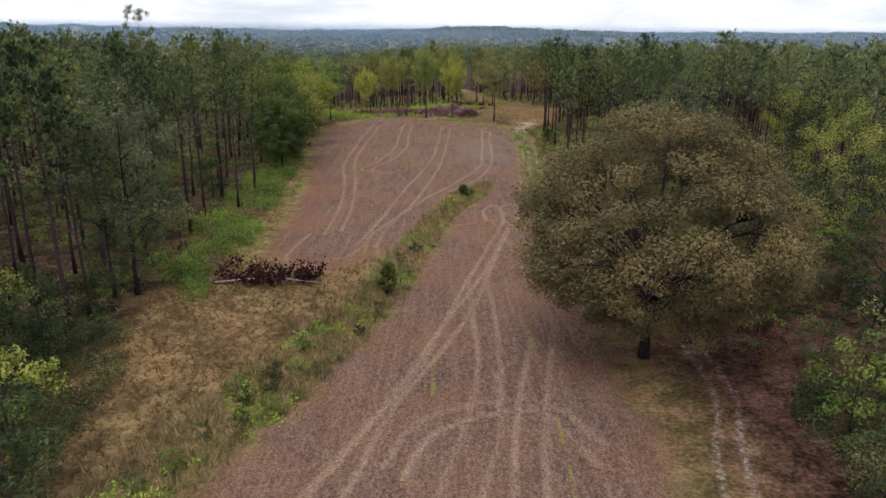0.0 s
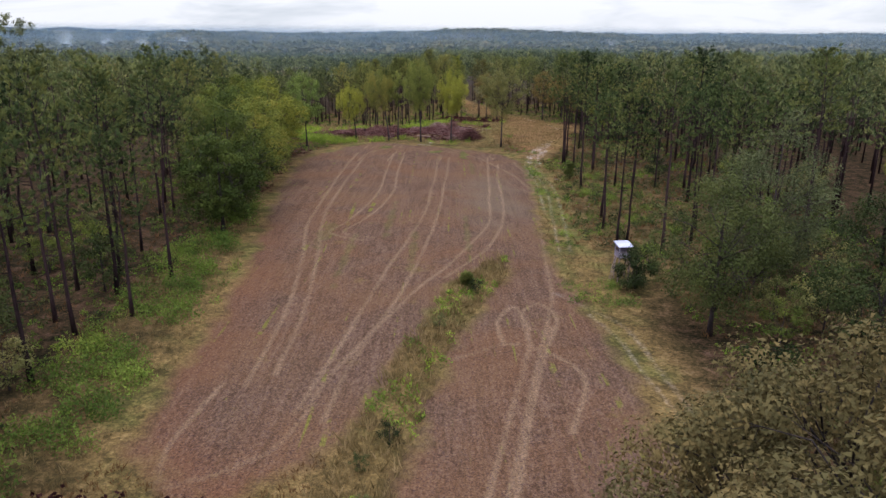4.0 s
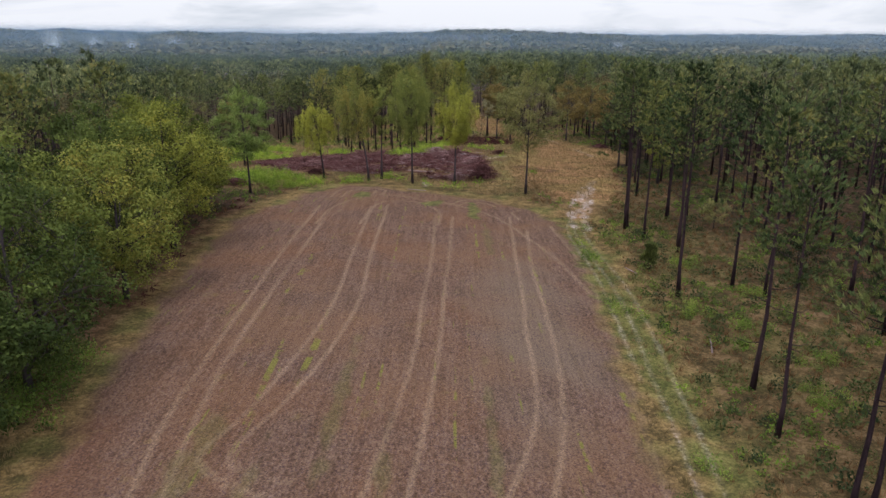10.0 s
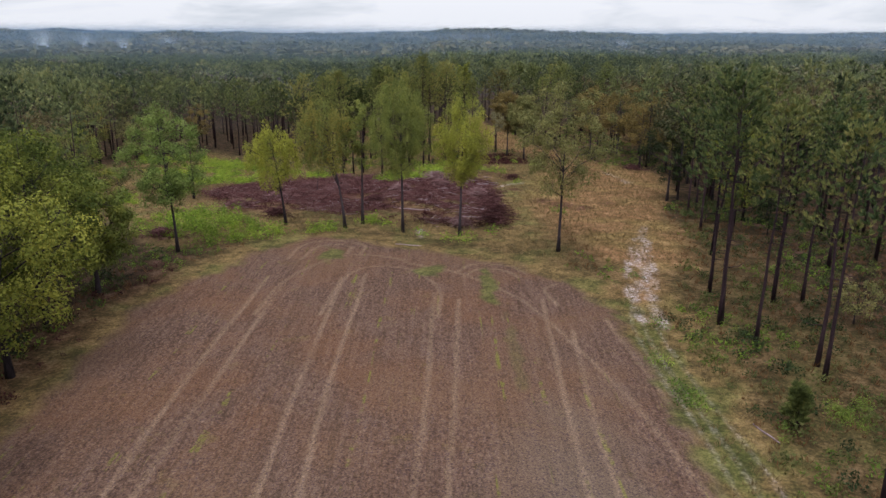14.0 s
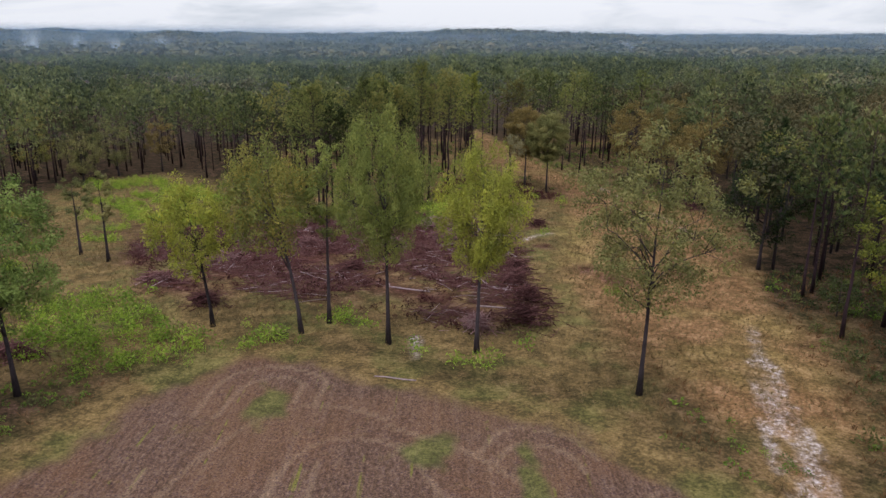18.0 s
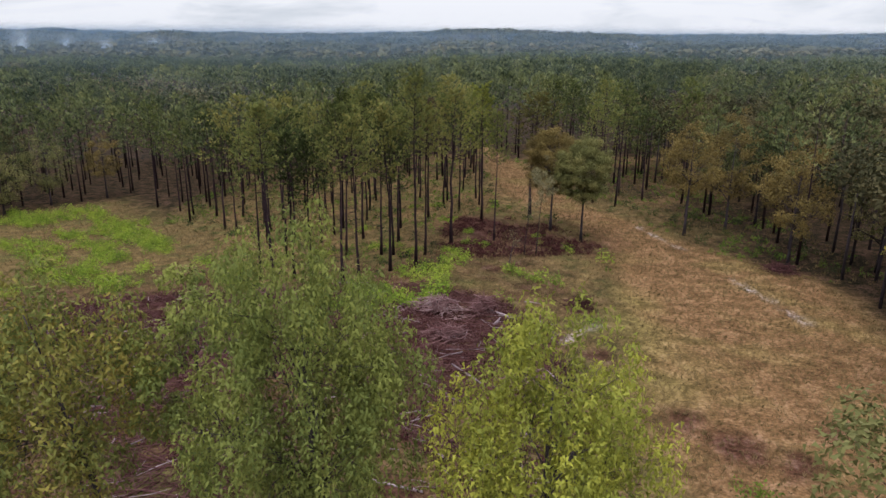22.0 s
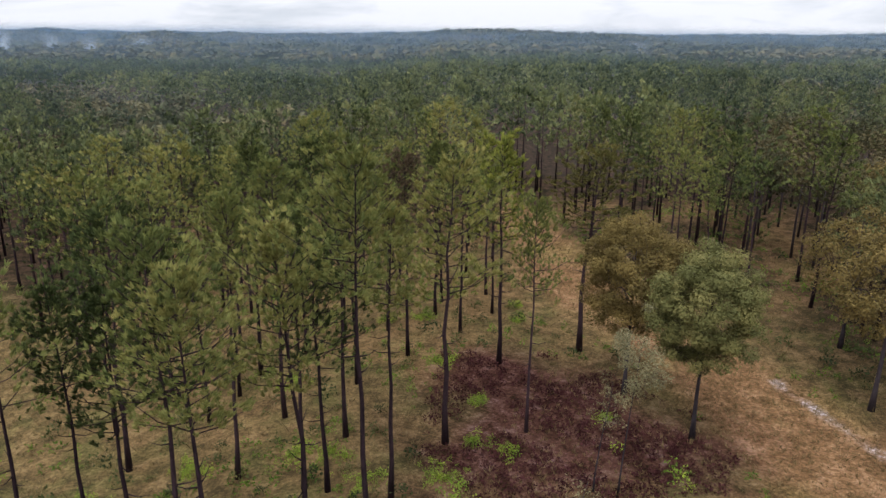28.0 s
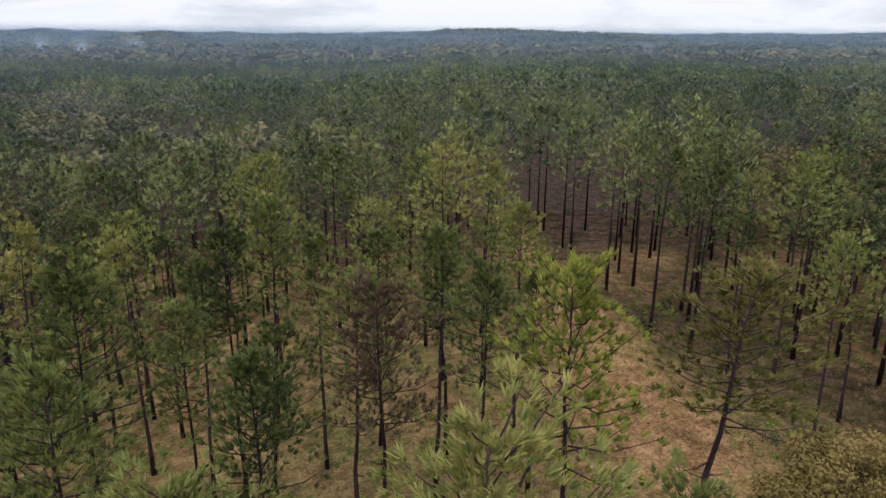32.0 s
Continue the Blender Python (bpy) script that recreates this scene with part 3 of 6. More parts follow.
    rowf = ramp_node(nt, rows, [(0.54, (0, 0, 0)), (0.62, (1, 1, 1))])
    soil3 = mix_col(nt, math_node(nt, "MULTIPLY", rowf, 0.2), soil2, (0.065, 0.042, 0.024))
    palef = ramp_node(nt, rows, [(0.34, (1, 1, 1)), (0.42, (0, 0, 0))])
    soil3 = mix_col(nt, math_node(nt, "MULTIPLY", palef, 0.14), soil3, (0.17, 0.12, 0.09))
    # thin green and yellowish lines of seedlings
    seed = ramp_node(nt, noise_node(nt, 1.0, 2, 0.5, furrow(1.5, 0.035)), [(0.64, (0, 0, 0)), (0.68, (1, 1, 1))])
    some = ramp_node(nt, noise_node(nt, 0.35, 4, 0.7), [(0.5, (0, 0, 0)), (0.58, (1, 1, 1))])
    soil3 = mix_col(nt, math_node(nt, "MULTIPLY", math_node(nt, "MULTIPLY", seed, some), 0.75), soil3, (0.14, 0.135, 0.03))
    sprout = ramp_node(nt, noise_node(nt, 0.28, 5, 0.7), [(0.6, (0, 0, 0)), (0.72, (1, 1, 1))])
    soil3 = mix_col(nt, math_node(nt, "MULTIPLY", sprout, 0.3), soil3, (0.15, 0.115, 0.035))
    soil3 = mix_col(nt, A["red"], soil3, (0.135, 0.06, 0.034))
    pressed = math_node(nt, "MULTIPLY", A["track"], ramp_node(nt, clods, [(0.3, (0.12, 0.12, 0.12)), (0.55, (0.48, 0.48, 0.48))]))
    soil4 = mix_col(nt, pressed, soil3, (0.255, 0.175, 0.118))
    crumbs = ramp_node(nt, noise_node(nt, 7.5, 2, 0.5), [(0.36, (0.5, 0.5, 0.5)), (0.44, (0.95, 0.95, 0.95)), (0.58, (1.0, 1.0, 1.0)), (0.66, (1.4, 1.4, 1.4))])
    soil4 = mix_col(nt, 0.8, soil4, crumbs, "MULTIPLY")
    col = mix_col(nt, A["dirt"], col, soil4)
    col = mix_col(nt, A["sprout"], col, green)
    wet = ramp_node(nt, noise_node(nt, 1.7, 4, 0.65), [(0.40, (0.25, 0.25, 0.25)), (0.56, (1, 1, 1))])
    col = mix_col(nt, math_node(nt, "MULTIPLY", A["sand"], wet), col, pale)
    speck = ramp_node(nt, finest, [(0.34, (0.55, 0.55, 0.55)), (0.46, (0.92, 0.92, 0.92)), (0.66, (1.25, 1.25, 1.25))])
    col = mix_col(nt, 1.0, col, speck, "MULTIPLY")
    p = add_node(nt, "ShaderNodeBsdfPrincipled", Roughness=0.95)
    p.inputs["Specular IOR Level"].default_value = 0.02
    relief = math_node(nt, "ADD", math_node(nt, "MULTIPLY", fine, 1.0), math_node(nt, "MULTIPLY", finest, 0.5))
    relief = math_node(nt, "ADD", relief, math_node(nt, "MULTIPLY", rows, 0.6))
    bp = add_node(nt, "ShaderNodeBump", Strength=0.5, Distance=0.15)
    nt.links.new(relief, bp.inputs["Height"])
    nt.links.new(bp.outputs[0], p.inputs["Normal"])
    nt.links.new(col, p.inputs["Base Color"])
    nt.links.new(p.outputs[0], out.inputs["Surface"])
    return m


ground_mat = ground_material()


def mesh_of(name, verts, faces, mat=None, smooth=False, attrs=None, per=3):
    verts, faces = np.asarray(verts, np.float32).reshape(-1, 3), np.asarray(faces, np.int32).reshape(-1, per)
    me = bpy.data.meshes.new(name)
    me.vertices.add(len(verts))
    me.vertices.foreach_set("co", verts.ravel())
    me.loops.add(faces.size)
    me.loops.foreach_set("vertex_index", faces.ravel())
    me.polygons.add(len(faces))
    me.polygons.foreach_set("loop_start", np.arange(0, faces.size, per, dtype=np.int32))
    if smooth:
        me.polygons.foreach_set("use_smooth", np.ones(len(faces), bool))
    for key, values in (attrs or {}).items():
        me.attributes.new(key, "FLOAT", "POINT").data.foreach_set("value", np.asarray(values, np.float32))
    me.update(calc_edges=True)
    if mat:
        me.materials.append(mat)
    return me


# the sheet of land, cut along the field's and the lane's edge
nx, ny = len(GX), len(GY)
ci, cj = np.meshgrid(np.arange(nx - 1), np.arange(ny - 1))
base = (cj * nx + ci).ravel()
quads = np.stack([base, base + 1, base + 1 + nx, base + nx], 1)
q_dirt, q_mead = dirt[quads].mean(1), soft(meadow_d, 4.0)[quads].mean(1)
which = np.where(q_dirt > 0.5, 1, np.where(q_mead > 0.5, 2, 0))
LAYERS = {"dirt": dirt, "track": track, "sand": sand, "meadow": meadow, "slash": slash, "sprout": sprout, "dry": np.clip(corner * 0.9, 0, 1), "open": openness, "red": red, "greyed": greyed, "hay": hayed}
for k, name, label in ((0, "ground", "rough ground of dry grass, weeds and brown forest litter, woods' shade put into its colour"), (1, "ploughed_field", "ploughed reddish-brown field crossed by pale wheel tracks"),
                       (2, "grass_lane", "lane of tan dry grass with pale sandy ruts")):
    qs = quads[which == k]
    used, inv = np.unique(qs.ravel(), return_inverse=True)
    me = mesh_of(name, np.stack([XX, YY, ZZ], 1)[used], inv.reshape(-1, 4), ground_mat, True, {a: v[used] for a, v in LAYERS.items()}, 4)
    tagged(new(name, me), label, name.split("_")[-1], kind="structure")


# ---------------------------------------------------------------- plant building blocks
def tube(points, radii, sides=6):
    """A tapered tube along points. Returns verts and tris."""
    p, r = np.array(points, float), np.array(radii, float)
    t = np.gradient(p, axis=0)
    t /= np.linalg.norm(t, axis=1)[:, None] + 1e-9
    ref = np.where(np.abs(t[:, 2:3]) > 0.8, [[1.0, 0, 0]], [[0, 0, 1.0]])
    u = np.cross(t, ref)
    u /= np.linalg.norm(u, axis=1)[:, None] + 1e-9
    w = np.cross(t, u)
    a = np.linspace(0, 2 * np.pi, sides, endpoint=False)
    ring = p[:, None] + r[:, None, None] * (np.cos(a)[None, :, None] * u[:, None] + np.sin(a)[None, :, None] * w[:, None])
    v = ring.reshape(-1, 3)
    f = []
    for i in range(len(p) - 1):
        for j in range(sides):
            k, l = i * sides + j, i * sides + (j + 1) % sides
            f += [(k, l, l + sides), (k, l + sides, k + sides)]
    for j in range(1, sides - 1):
        n = (len(p) - 1) * sides
        f += [(n, n + j, n + j + 1), (0, j + 1, j)]
    return v, np.array(f)


def merge(pieces):
    vs, fs, n = [], [], 0
    for v, f in pieces:
        vs.append(v)
        fs.append(np.asarray(f) + n)
        n += len(v)
    return np.vstack(vs), np.vstack(fs)


def units(rng, n):
    d = rng.normal(size=(n, 3))
    return d / np.linalg.norm(d, axis=1)[:, None]


def blades(rng, centres, per, length, width, out=None, lift=0.3, spread=1.0, loose=0.0):
    """Thin triangles fanning out from each centre: needles, grass."""
    n = len(centres) * per
    c = np.repeat(centres, per, 0) + rng.normal(0, loose + 1e-9, (n, 3))
    d = units(rng, n) * spread
    if out is not None:
        d = d + np.repeat(out, per, 0)
    d[:, 2] += lift
    d /= np.linalg.norm(d, axis=1)[:, None] + 1e-9
    side = np.cross(d, units(rng, n))
    side /= np.linalg.norm(side, axis=1)[:, None] + 1e-9
    ln = length * rng.uniform(0.6, 1.25, (n, 1))
    tip = c + d * ln
    half = side * width * 0.5
    v = np.stack([c + d * ln * 0.15 - half, c + d * ln * 0.35 + half, tip], 1).reshape(-1, 3)
    return v, np.arange(3 * n).reshape(-1, 3)


def leaf_tris(rng, centres, size, droop=0.0, slim=0.33):
    """One small leaf spray (a bent pair of triangles) at each centre."""
    n = len(centres)
    d = units(rng, n)
    d[:, 2] -= droop
    d /= np.linalg.norm(d, axis=1)[:, None] + 1e-9
    s = np.cross(d, units(rng, n))
    s /= np.linalg.norm(s, axis=1)[:, None] + 1e-9
    up = np.cross(d, s)
    ln = size * rng.uniform(0.6, 1.4, (n, 1))
    a, b = centres - d * ln * 0.5, centres + d * ln * 0.5
    l, r = centres + s * ln * slim + up * ln * 0.1, centres - s * ln * slim + up * ln * 0.1
    v = np.stack([a, l, b, r], 1).reshape(-1, 3)
    k = np.arange(n)[:, None] * 4
    f = np.concatenate([k + [0, 1, 2], k + [0, 2, 3]])
    return v, f


def leaf_cloud(rng, centres, facing, size, droop=0.0, slim=0.33):
    """One leaf triangle at each centre, its face turned roughly along facing."""
    n = len(centres)
    nrm = facing + units(rng, n) * 0.6
    nrm /= np.linalg.norm(nrm, axis=1)[:, None] + 1e-9
    d = units(rng, n)
    d[:, 2] -= droop
    d -= nrm * (d * nrm).sum(1)[:, None]
    d /= np.linalg.norm(d, axis=1)[:, None] + 1e-9
    s = np.cross(nrm, d)
    ln = size * rng.uniform(0.65, 1.35, (n, 1))
    root = centres - d * ln * 0.4
    v = np.stack([root - s * ln * slim, root + s * ln * slim, centres + d * ln * 0.6], 1).reshape(-1, 3)
    return v, np.arange(3 * n).reshape(-1, 3)


def pine_shape(seed, height=20.5, crown_from=0.52, reach=2.9, detail=0, fine=True):
    """Trunk with limbs, and needles. detail 0: near, 1: middle, 2: far. fine: slender needles."""
    rng = np.random.default_rng(seed)
    sides, steps = ((7, 8), (4, 3), (3, 2))[detail]
    hs = np.linspace(0, 1, steps)
    bend = rng.normal(0, 0.28, 2)
    kink = rng.normal(0, 0.07, (steps, 2)) * (hs[:, None] > 0.05)
    px = np.stack([bend[0] * hs ** 2 + kink[:, 0], bend[1] * hs ** 2 + kink[:, 1], hs * height * 0.985 - 0.25 * (hs == 0)], 1)
    r0 = 0.19
    wood = [tube(px, r0 * (1 - 0.9 * hs) * (1 + 0.35 * np.exp(-hs * 40)), sides)]
    tufts, outs = [], []
    count = (46 if fine else 40, 22, 14)[detail]
    lopside = rng.uniform(0, 2 * np.pi)
    for i in range(count):
        h = crown_from + (1 - crown_from) * ((i + rng.uniform(0, 1)) / count) ** 0.9
        bare = i < 5 and detail == 0
        if bare:
            h = rng.uniform(crown_from - 0.25, crown_from)
        rel = np.clip((h - crown_from) / (1 - crown_from), 0, 1)
        ln = reach * (0.30 + 0.95 * np.sin(np.pi * min(0.93, 0.22 + 0.74 * rel)) ** 1.1) * rng.uniform(0.6, 1.2)
        ln *= 1 + 0.25 * math.cos(i * 2.4 - lopside)
        az = i * 2.4 + rng.normal(0, 0.4)
        rise = 0.05 + 0.85 * rel + rng.normal(0, 0.12)
        root = np.array([np.interp(h, hs, px[:, 0]), np.interp(h, hs, px[:, 1]), h * height * 0.985])
        d = np.array([math.cos(az), math.sin(az), rise])
        d /= np.linalg.norm(d)
        if bare:
            ln *= 0.55
        end = root + d * ln + np.array([0, 0, 0.12 * ln])
        midp = root + d * ln * 0.5 - np.array([0, 0, 0.05 * ln])
        if (detail == 0 and (fine or bare or i % 2 == 0)) or (detail == 1 and i < 6):
            wood.append(tube([root, midp, end], [0.05 * (1.2 - rel), 0.03, 0.012], 3))
        if bare:
            continue
        # side twigs, each ending in a brush of needles
        n = (13 if fine else 8, 5, 2)[detail]
        s = rng.uniform(0.15 if fine else 0.3, 1.05, n) ** 0.8
        off = rng.uniform(-1, 1, n) * 0.42 * ln * (1.25 - s)
        flat = np.array([-math.sin(az), math.cos(az), 0.0])
        pts = root + (end - root) * s[:, None] + off[:, None] * flat + rng.normal(0, 0.07 * ln + 0.04, (n, 3))
        tufts.append(pts)
        outs.append(d * [1, 1, 0.5] * 0.7 + np.sign(off)[:, None] * flat * 0.35)
    top = px[-1] + rng.normal(0, 0.25, (4, 3)) * [1, 1, 0.8]
    tufts.append(top)
    outs.append(np.tile([0, 0, 0.8], (4, 1)))
    tufts, outs = np.vstack(tufts), np.vstack(outs)
    per, ln, wd = ((16, 0.38, 0.075), (6, 0.72, 0.25), (3, 1.3, 0.6))[detail]
    if detail == 0 and not fine:
        per, ln, wd = 11, 0.5, 0.105
    v, f = blades(rng, tufts, per, ln, wd, outs, 0.75, 0.55, (0.03, 0.08, 0.25)[detail])
    return merge(wood), (v, f, np.repeat(rng.uniform(0, 1, len(tufts)), per * 3))


def broadleaf_shape(seed, height, radius, crown_base, lumps=34, leaves=3000, leaf=0.26, trunk=0.22, droop=0.15, lean=(0, 0), fork=0.35, upward=0.0, lump_size=0.3, shell=0.55, slim=0.33, stretch=0.8):
    """Trunk and limbs that reach to foliage lumps in an uneven crown."""
    rng = np.random.default_rng(seed)
    mid_z, half = (height + crown_base) / 2, (height - crown_base) / 2
    top = np.array([lean[0], lean[1], height * 0.86])
    hs = np.linspace(0, 1, 8)
    spine = np.stack([top[0] * hs ** 1.5 + rng.normal(0, 0.05, 8) * hs, top[1] * hs ** 1.5 + rng.normal(0, 0.05, 8) * hs, top[2] * hs - 0.2 * (hs == 0)], 1)
    wood = [tube(spine, trunk * (1 - 0.88 * hs) * (1 + 0.5 * np.exp(-hs * 25)), 8)]
    d = units(rng, lumps)
    d[:, 2] = d[:, 2] * 0.95 + upward
    r = rng.uniform(shell, 0.92, (lumps, 1)) ** 0.8
    c = d * r * [radius, radius, half]
    taper = 1 - 0.25 * np.clip(c[:, 2] / half, -1, 1) ** 2
    c[:, :2] *= taper[:, None]
    c += [lean[0] * 0.8, lean[1] * 0.8, mid_z]
    lr = radius * lump_size * rng.uniform(0.65, 1.25, lumps)
    pts, faces_to, shades = [], [], []
    boughs = []
    for k in range(lumps):
        main = k < max(5, lumps // 8)
        if main:
            z0 = max(crown_base * fork + 0.15 * height * rng.uniform(0, 1), min(c[k, 2] - np.hypot(c[k, 0], c[k, 1]) * rng.uniform(0.5, 0.9), top[2] * 0.97))
            at = np.clip(z0 / top[2], 0.05, 0.98)
            root = np.array([np.interp(at, hs, spine[:, i]) for i in range(3)])
            thick = trunk * (1 - 0.88 * at) * 0.55
        else:
            bough = boughs[int(np.argmin([np.linalg.norm(b[2] - c[k]) for b in boughs]))]
            at = rng.uniform(0.15, 0.8)
            root, thick = bough[1] * (1 - at) + bough[2] * at, bough[3] * 0.42
        span = np.linalg.norm(c[k] - root)
        bendp = root * 0.5 + c[k] * 0.5 + np.array([0, 0, 0.1 * span]) + rng.normal(0, 0.08 * span + 0.03, 3)
        if main:
            boughs.append((root, bendp, c[k], thick))
        wood.append(tube([root, bendp, c[k]], [thick, thick * 0.6, thick * 0.2], 4))
        for _ in range(2):
            e = c[k] + units(rng, 1)[0] * lr[k] * 0.8
            wood.append(tube([bendp * 0.4 + c[k] * 0.6, e], [thick * 0.3, thick * 0.08], 3))
        n = int(leaves / lumps * (lr[k] / lr.mean()) ** 2)
        u = units(rng, n)
        faces_to.append(u * 0.8 + [0, 0, 0.4] if stretch < 1.5 else u * [0.9, 0.9, 0.3] + [0, 0, 0.15])
        u = u * rng.uniform(0.2, 1.0, (n, 1)) ** 0.5 * lr[k] * (1 + 0.25 * np.sin(u[:, :1] * 5 + k) * np.sin(u[:, 1:2] * 6 + 2 * k))
        u[:, 2] *= stretch
        pts.append(c[k] + u)
        shades.append(np.full(n * 3, rng.uniform(0, 1)))
    return merge(wood), (*leaf_cloud(rng, np.vstack(pts), np.vstack(faces_to), leaf, droop, slim), np.concatenate(shades))


def part(name, me, parent, label=""):
    ob = new(name, me)
    ob.parent = parent
    if label:
        tagged(ob, label)
    return ob


def tree_thing(name, x, y, shape, bark, leaf_mat, label, category="tree", group="", turn=0.0, size=1.0, crown="crown"):
    (wv, wf), (lv, lf, *tuft) = shape
    e = new(name)
    e.matrix_basis = pose(x, y, ground_z(x, y), 0, 0, turn) @ Matrix.Scale(size, 4)
    part("trunk", mesh_of("trunk", wv, wf, bark, True), e)
    part(crown, mesh_of(crown, lv, lf, leaf_mat, False, {"tuft": tuft[0]} if tuft else None), e)
    return tagged(e, label, category, group)


def scatter(name, templates, xs, ys, sizes, mat, label, category, rng, sink=0.0, kind="stuff", tints=None):
    """Many like pieces joined in one mesh, each with a tint of its own."""
    vs, fs, ts, us, n = [], [], [], [], 0
    zs = terrain(xs, ys) - sink
    pick = rng.integers(0, len(templates), len(xs))
    turn = rng.uniform(0, 2 * np.pi, len(xs))
    tints = rng.uniform(0, 1, len(xs)) if tints is None else tints
    for k, (v, f, *tuft) in enumerate(templates):
        sel = np.flatnonzero(pick == k)
        if not len(sel):
            continue
        c, s = np.cos(turn[sel])[:, None], np.sin(turn[sel])[:, None]
        sz = sizes[sel][:, None]
        X = (v[None, :, 0] * c - v[None, :, 1] * s) * sz + xs[sel][:, None]
        Y = (v[None, :, 0] * s + v[None, :, 1] * c) * sz + ys[sel][:, None]
        Z = v[None, :, 2] * sz + zs[sel][:, None]
        vs.append(np.stack([X, Y, Z], 2).reshape(-1, 3))
        fs.append((np.asarray(f)[None] + (np.arange(len(sel)) * len(v))[:, None, None]).reshape(-1, 3) + n)
        ts.append(np.repeat(tints[sel], len(v)))
        us.append(np.tile(tuft[0] if tuft else np.full(len(v), 0.5), len(sel)))
        n += len(sel) * len(v)
    me = mesh_of(name, np.vstack(vs), np.vstack(fs), mat, False, {"tint": np.concatenate(ts), "tuft": np.concatenate(us)})
    return tagged(new(name, me), label, category, kind=kind)


def in_poly(xs, ys, poly, margin=0.0):
    return poly_dist(xs, ys, poly) < margin

# ---------------------------------------------------------------- pines
PINE_KINDS = ((1, 20.5, 0.52, 3.4), (2, 21.5, 0.57, 3.1), (3, 19.5, 0.48, 3.6), (4, 22, 0.58, 3.1), (5, 18, 0.42, 3.6), (6, 20, 0.52, 3.3))
PINE_MESHES = {}
for fine in (True, False):
    made = [pine_shape(s, h, c + (0.04 if fine else -0.04), r * (0.8 if fine else 0.98), 0, fine) for s, h, c, r in PINE_KINDS]
    PINE_MESHES[fine] = [(mesh_of("trunk", *w, pine_bark, True), mesh_of("crown", n[0], n[1], needle_mat, False, {"tuft": n[2]}), mesh_of("crown", n[0], n[1], needle_dark_mat, False, {"tuft": n[2]})) for w, n in made]
KNOWN_PINES = [(22.9, 122.4), (24.2, 122.8), (24.3, 138.4), (25, 158.8), (26.8, 188), (33.9, 210), (30.3, 175.5), (26.3, 187), (28.6, 196), (31.6, 161.4), (34.5, 194), (37, 193),
               (33.8, 192.6), (34.2, 159.2), (39.1, 162.2), (45.8, 230), (45.9, 205), (27.8, 119.3), (36.5, 133), (34.6, 117.3), (31, 178), (39.2, 235), (41, 236.5), (44.6, 258),
               (-30.5, 55), (-29.4, 56.2), (-29.6, 61.5), (-31.7, 93.2), (-28.4, 97.4), (-36.4, 119), (-34.3, 133.8), (-41.1, 120.8), (-44.5, 109.7), (-43.8, 146.2), (-41.9, 150.8), (-44.7, 130.3)]
PINE_FRONT = [(-25.6, 289), (-22.4, 282.7), (-24.9, 301.5), (-20.7, 287.7), (-18.6, 288.3), (-13.7, 283.8), (-11.4, 281.9), (-14.9, 323.2), (-7.9, 287.6), (-4.6, 289.1), (0.3, 302.5), (-3.6, 320.0),
              (-9.9, 296.6), (-13.8, 308), (-42.5, 328.3), (-55.2, 347.5), (-48.5, 342.3), (-60.4, 353.6), (-67.6, 359), (-26.2, 314.4), (-23, 326.7), (-19.4, 313.5), (5.7, 317.9), (7.0, 304.4),
              (2.0, 326.5), (-0.9, 332.6), (-29, 308.3), (-3.5, 294.8), (-8.1, 296), (-7.8, 303.5), (6, 333.2), (5.7, 341), (14.5, 321.6), (32.4, 332.5), (39.6, 339.6), (46.6, 336.6), (50.1, 347.4),
              (-5.8, 340.3), (-34.6, 348.5), (-9.9, 337.2), (3.3, 350.8), (24, 364.9), (30.6, 373.5)]
rng = np.random.default_rng(11)


def jittered(x0, x1, y0, y1, cell, r):
    gx, gy = np.meshgrid(np.arange(x0, x1, cell), np.arange(y0, y1, cell))
    return (gx + r.uniform(0, cell * 0.85, gx.shape)).ravel(), (gy + r.uniform(0, cell * 0.85, gy.shape)).ravel()


def free_for_trees(x, y, gap=2.0):
    ok = (poly_dist(x, y, FIELD) > gap + 5) & (poly_dist(x, y, CLEARING) > gap) & (poly_dist(x, y, MEADOW) > gap) & (poly_dist(x, y, REDFLOOR) > 0)
    ok &= (line_dist(x, y, spline(LANE)) > 3.8)
    ok &= ~((x > -14) & (x < 24) & (y < 120)) & ~((x < 0) & (x > -29) & (y < 110))
    ok &= ~((np.abs(x) < 4) & (y < 60))
    return ok


px, py = jittered(-150, 150, 20, 420, 7.3, rng)
ok = free_for_trees(px, py) & ~((px > -40) & (px < 0) & (py > 124) & (py < 222)) & ~((np.hypot(px - 16, py - 50) < 14) | (np.hypot(px - 25, py - 95) < 8) | ((px > 20) & (px < 46) & (py > 80) & (py < 116)))
ok &= ~((px > 0) & (px < 62) & (py < 90))
ok &= ~((np.abs(px) < 30) & (py > 278) & ((py < 297) | ((px > 3) & (py < 320)))) & ~((px > 28) & (px < 47) & (py > 262) & (py < 335))
ok &= ~((px < -42) & (px > -78) & (py > 135) & (py < 225) & (rng.uniform(0, 1, px.shape) < 0.45))
ok &= ~((px > 2) & (px < 17) & (py > 316) & (py < 352))
known = np.array(KNOWN_PINES + PINE_FRONT)
for kx, ky in known:
    ok &= np.hypot(px - kx, py - ky) > 4.2
ok &= ~((px > 14) & (px < 50) & (py > 100) & (py < 240) & (rng.uniform(0, 1, px.shape) < 0.66))
px, py = px[ok], py[ok]
near = ((px > -58) & (px < 0) & (py > 40) & (py < 190)) | ((px > 0) & (px < 52) & (py > 85) & (py < 240)) | ((np.abs(px) < 42) & (py > 270) & (py < 368))
order = rng.permutation(np.flatnonzero(near))
chosen = order[:200]
near[:] = False
near[chosen] = True
